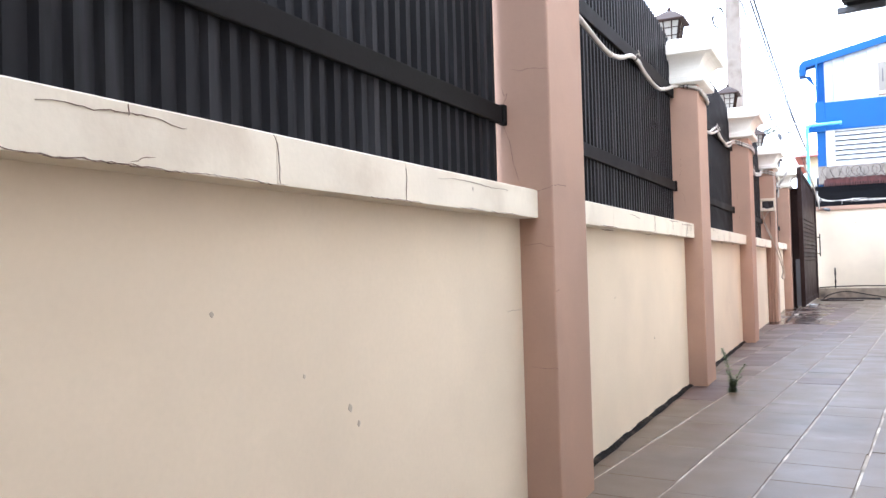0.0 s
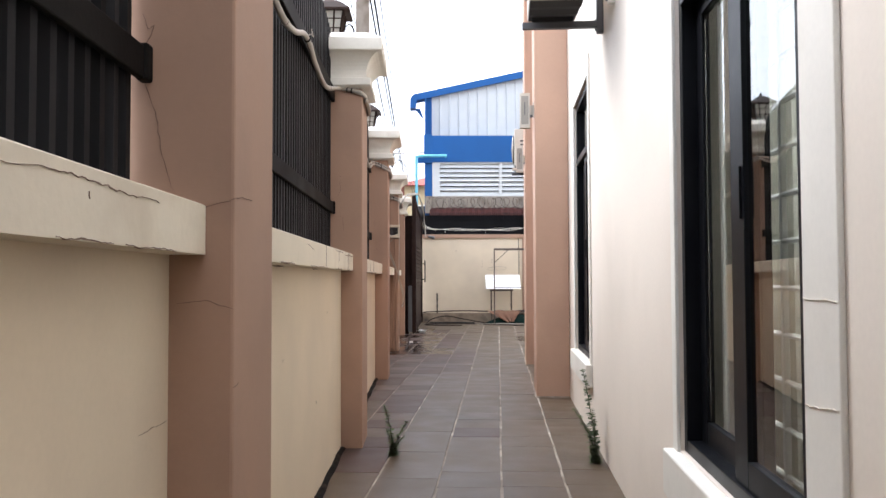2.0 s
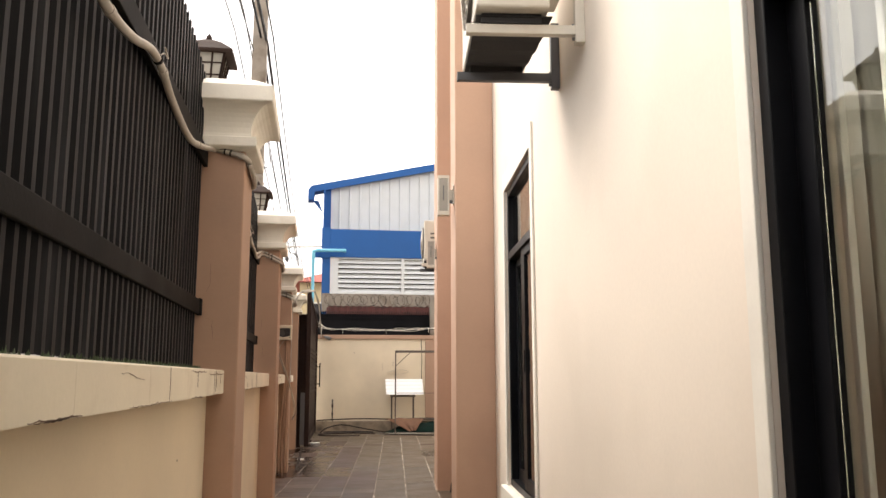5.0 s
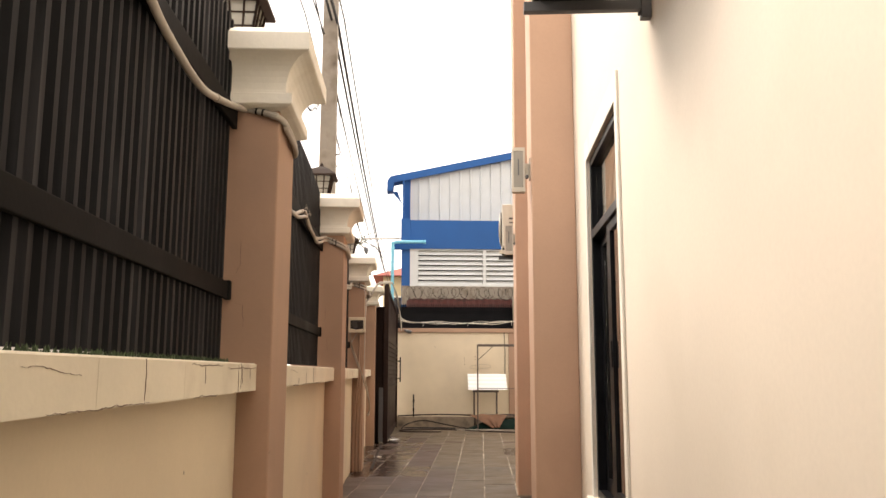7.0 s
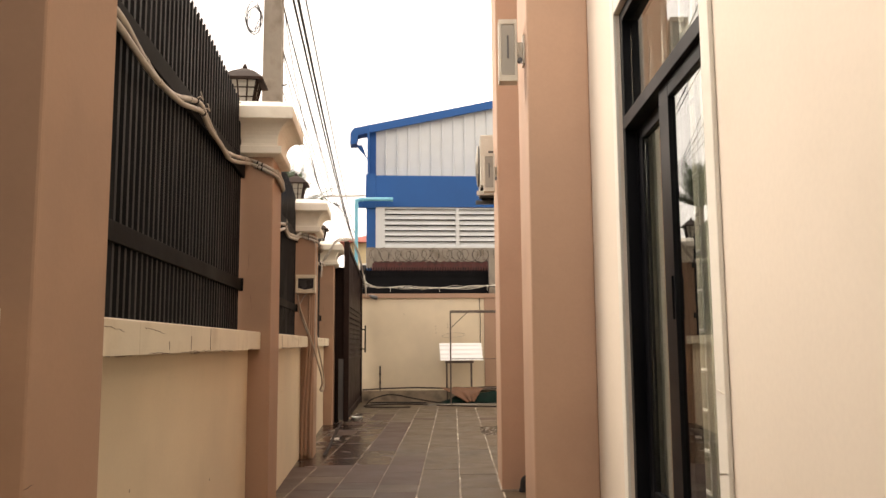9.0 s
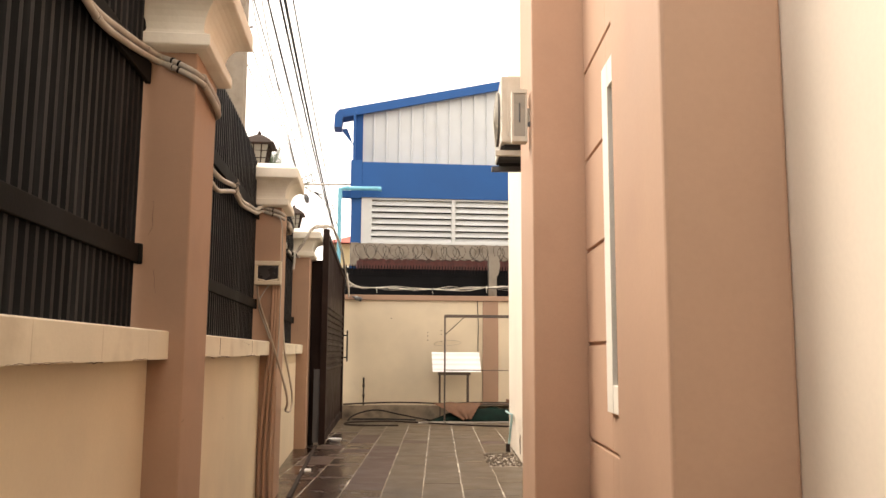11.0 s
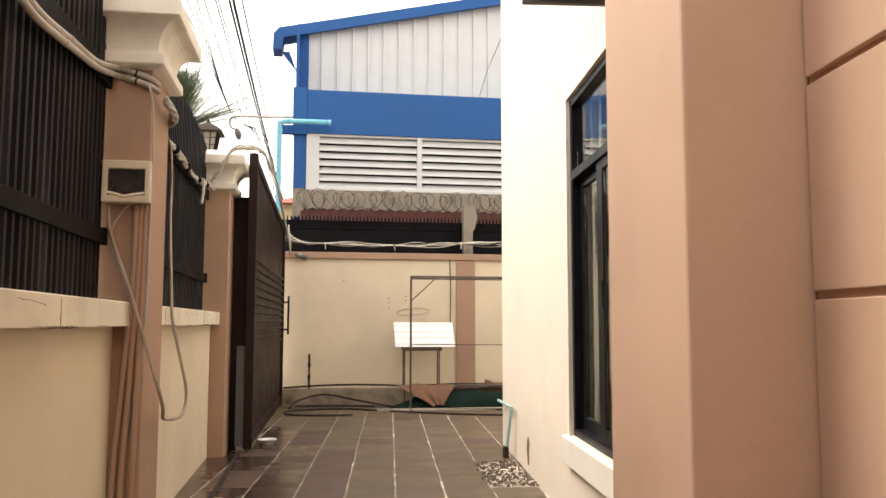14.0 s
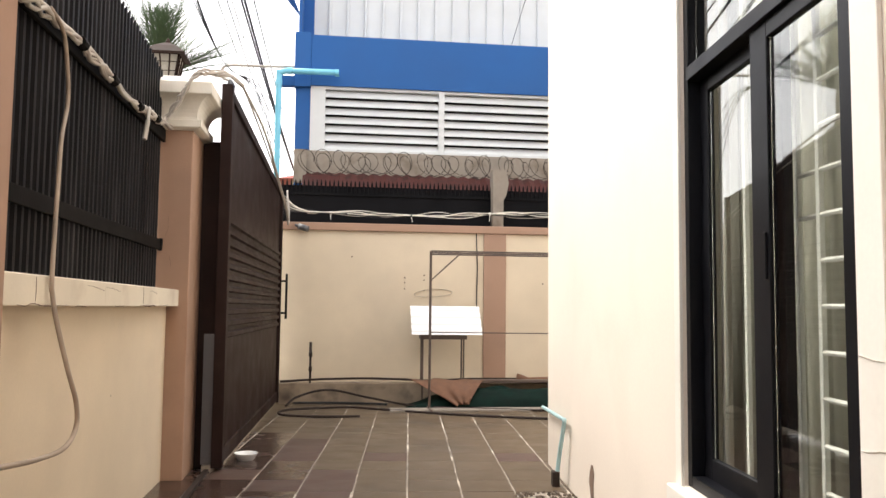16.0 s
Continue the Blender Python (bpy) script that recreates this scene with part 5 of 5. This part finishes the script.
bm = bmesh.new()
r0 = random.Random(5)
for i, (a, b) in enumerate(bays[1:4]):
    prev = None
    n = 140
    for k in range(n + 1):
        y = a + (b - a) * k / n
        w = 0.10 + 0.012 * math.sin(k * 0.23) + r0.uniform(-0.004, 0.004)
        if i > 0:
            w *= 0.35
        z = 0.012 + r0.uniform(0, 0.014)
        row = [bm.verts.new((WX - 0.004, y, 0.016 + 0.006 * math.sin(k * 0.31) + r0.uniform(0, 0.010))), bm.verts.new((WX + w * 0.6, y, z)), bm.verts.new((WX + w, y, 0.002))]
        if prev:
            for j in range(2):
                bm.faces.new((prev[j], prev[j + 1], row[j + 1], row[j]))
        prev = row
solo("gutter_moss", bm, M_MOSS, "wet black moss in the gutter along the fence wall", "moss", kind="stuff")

bm = bmesh.new()
for k in range(700):
    y = r0.choice((r0.uniform(5.5, 9.0), r0.uniform(7.0, 9.0), r0.gauss(8.2, 0.3)))
    if not 5.53 < y < 9.03:
        continue
    x = r0.uniform(-1.782, -1.735)
    az, hgt = r0.uniform(0, 6.28), r0.uniform(0.006, 0.022)
    c = Vector((x, y, 1.457))
    d = Vector((math.cos(az), math.sin(az), 0)) * r0.uniform(0.004, 0.010)
    vs = [bm.verts.new(c - d), bm.verts.new(c + d), bm.verts.new(c + d * r0.uniform(-1, 1) + Vector((0, 0, hgt)))]
    bm.faces.new(vs)
solo("cap_moss", bm, M_PALM, "thin green moss tufts on the wall cap at the sheet's foot", "moss", kind="stuff")

GX0, GX1, GY0, GY1 = -1.12, -0.675, 19.26, 20.5
solo("gravel_bed", B(GX0, GX1, GY0, GY1, -0.05, -0.008), M_GRAVEL, "patch of soil and gravel at the house corner", "gravel bed", kind="structure", m=HOUSE)
bm = bmesh.new()
for k in range(520):
    x, y, s = r0.uniform(GX0, GX1), r0.uniform(GY0, GY1), r0.uniform(0.005, 0.017)
    mtx = Matrix.Translation((x, y, -0.006 + s * 0.3)) @ Euler((r0.uniform(0, 3), r0.uniform(0, 3), r0.uniform(0, 3))).to_matrix().to_4x4() @ Matrix.Diagonal((s * r0.uniform(.7, 1.5), s, s * .7, 1))
    bmesh.ops.create_icosphere(bm, subdivisions=1, radius=1.0, matrix=mtx)
solo("gravel", bm, M_GRAVEL, "loose pebbles and rubble at the house corner", "gravel", kind="stuff", m=HOUSE)

tap = thing("tap", "pale teal water pipe and tap at the house wall", "tap", m=HOUSE)
part("riser", T(smooth_path([(-0.76, 20.68, -0.01), (-0.74, 20.66, 0.2), (-0.72, 20.55, 0.48), (-0.72, 20.56, 0.51)], 5), 0.016, 8), M_TEAL, tap, smooth=True)
part("spout", T(smooth_path([(-0.72, 20.56, 0.51), (-0.72, 20.9, 0.50), (-0.73, 21.5, 0.49)], 5), 0.015, 8), M_TEAL, tap, smooth=True)
part("base_valve", B(-0.79, -0.735, 20.64, 20.72, -0.01, 0.11, bevel=0.008), M_BCABLE, tap, "rusty valve")
solo("wall_hole", loft(bmesh.new(), [[(HX - 0.004 + o, 19.80 + 0.06 * math.cos(q) * (1 + 0.4 * math.sin(3 * q + 1)), 0.20 + 0.13 * math.sin(q) * (1 + 0.25 * math.sin(5 * q))) for q in (2 * math.pi * k / 10 for k in range(10))] for o in (0, 0.01)]), M_CRACK, "dark broken hole low in the house wall", "hole", kind="structure", m=HOUSE)


def bowl(x, y):
    prof = [(0.062, 0.0), (0.07, 0.004), (0.095, 0.05), (0.102, 0.058), (0.104, 0.062), (0.098, 0.062), (0.09, 0.05), (0.06, 0.012), (0.001, 0.012)]
    bm = bmesh.new()
    n = 28
    rings = [[bm.verts.new((x + a * math.cos(2 * math.pi * k / n), y + a * math.sin(2 * math.pi * k / n), z)) for k in range(n)] for a, z in prof]
    for A, C in zip(rings, rings[1:]):
        for k in range(n):
            bm.faces.new((A[k], A[(k + 1) % n], C[(k + 1) % n], C[k]))
    solo("bowl", bm, M_BOWL, "white plastic bowl on the paving by the gate", "bowl", smooth=True)


q = HOUSE @ Vector((-3.29, 21.66, 0))
bowl(q.x, q.y)
solo("water_tray", B(-1.45, -1.33, 18.9, 19.05, 0.0, 0.02, bevel=0.005), M_BOWL, "flat white scrap on the gate track", "scrap")

# ---- pavers ----
tile_w, row = 0.395, 0.39
PAVE = HOUSE @ Matrix.Rotation(radians(0.45), 4, "Z")
meshes = {}


def tile_mesh(w, l, kind):
    key = (round(w, 3), round(l, 3), kind)
    if key not in meshes:
        bm = box(bmesh.new(), -w / 2, w / 2, -l / 2, l / 2, -0.04, 0.0)
        top = [e for e in bm.edges if all(v.co.z > -0.001 for v in e.verts)]
        bmesh.ops.bevel(bm, geom=top, offset=0.002, segments=1, affect="EDGES")
        meshes[key] = finish(bm, "paver", (M_TILE, M_TILE_RED, M_TILE_WET)[kind])
    return meshes[key]


rt = random.Random(12)
count = 0
verts, faces = [], []
for c in range(-6, 18):
    x0 = -1.72 + c * tile_w
    y = -4.0 + rt.uniform(0, row)
    while y < EY - 0.1:
        if y > 19.4:                                # the yard's courses line up
            l = 20.49 + row * math.ceil((y + 0.12 - 20.49) / row) - y
        else:
            l = rt.choice((row, row, 2 * row))
        xc, yc = x0 + tile_w / 2, y + l / 2
        wpt = PAVE @ Vector((xc, yc, 0))
        y += l
        inside = wpt.x > WX - 0.12 and wpt.y < EY - 0.1 and wpt.y > -4.1 and (xc < HX + 0.4 or yc > H1 - 0.2 or yc < H0) and wpt.x < 5.8
        if not inside or (-0.95 < xc < -0.5 and GY0 - 0.1 < yc < GY1 + 0.1):
            continue
        kind = rt.random() < (0.8 if wpt.x < -0.35 and wpt.y > 13 else 0.4 if wpt.x < -1.0 and wpt.y > 9 else 0.04)
        kind = 2 if wpt.x < -0.72 and wpt.y > 16.5 and rt.random() < 0.85 else int(kind)
        w, lift = tile_w - rt.choice((0.011, 0.015, 0.019)), rt.uniform(-0.0012, 0.0012)
        if 5.0 < wpt.y < 23.5 and wpt.x < 1.4 and count < 300:
            ob = new("paver", tile_mesh(w, round(l, 2) - rt.choice((0.002, 0.0025, 0.004)), kind))
            ob.parent = floor
            ob.matrix_world = PAVE @ pose(xc + rt.uniform(-.003, .003), yc, lift, rt.uniform(-.08, .08), rt.uniform(-.1, .1), rt.uniform(-.2, .2))
            count += 1
        else:
            n = len(verts)
            for g, z in ((0.0, -0.04), (0.0, -0.003), (0.003, 0.0)):
                a, b = w / 2 - g, l / 2 - 0.002 - g
                verts += [PAVE @ Vector((xc + sx * a, yc + sy * b, z + lift)) for sx, sy in ((-1, -1), (1, -1), (1, 1), (-1, 1))]
            for k in (0, 4):
                faces += [tuple(n + k + j for j in (i, (i + 1) % 4, 4 + (i + 1) % 4, 4 + i)) for i in range(4)]
            faces.append((n + 8, n + 9, n + 10, n + 11))
me = bpy.data.meshes.new("paver_field")
me.from_pydata(verts, [], faces)
me.materials.append(M_TILE_REST)
field = new("paver_field", me)
field.parent = floor
tagged(field, "grey-brown pavers further along the passage", kind="stuff")
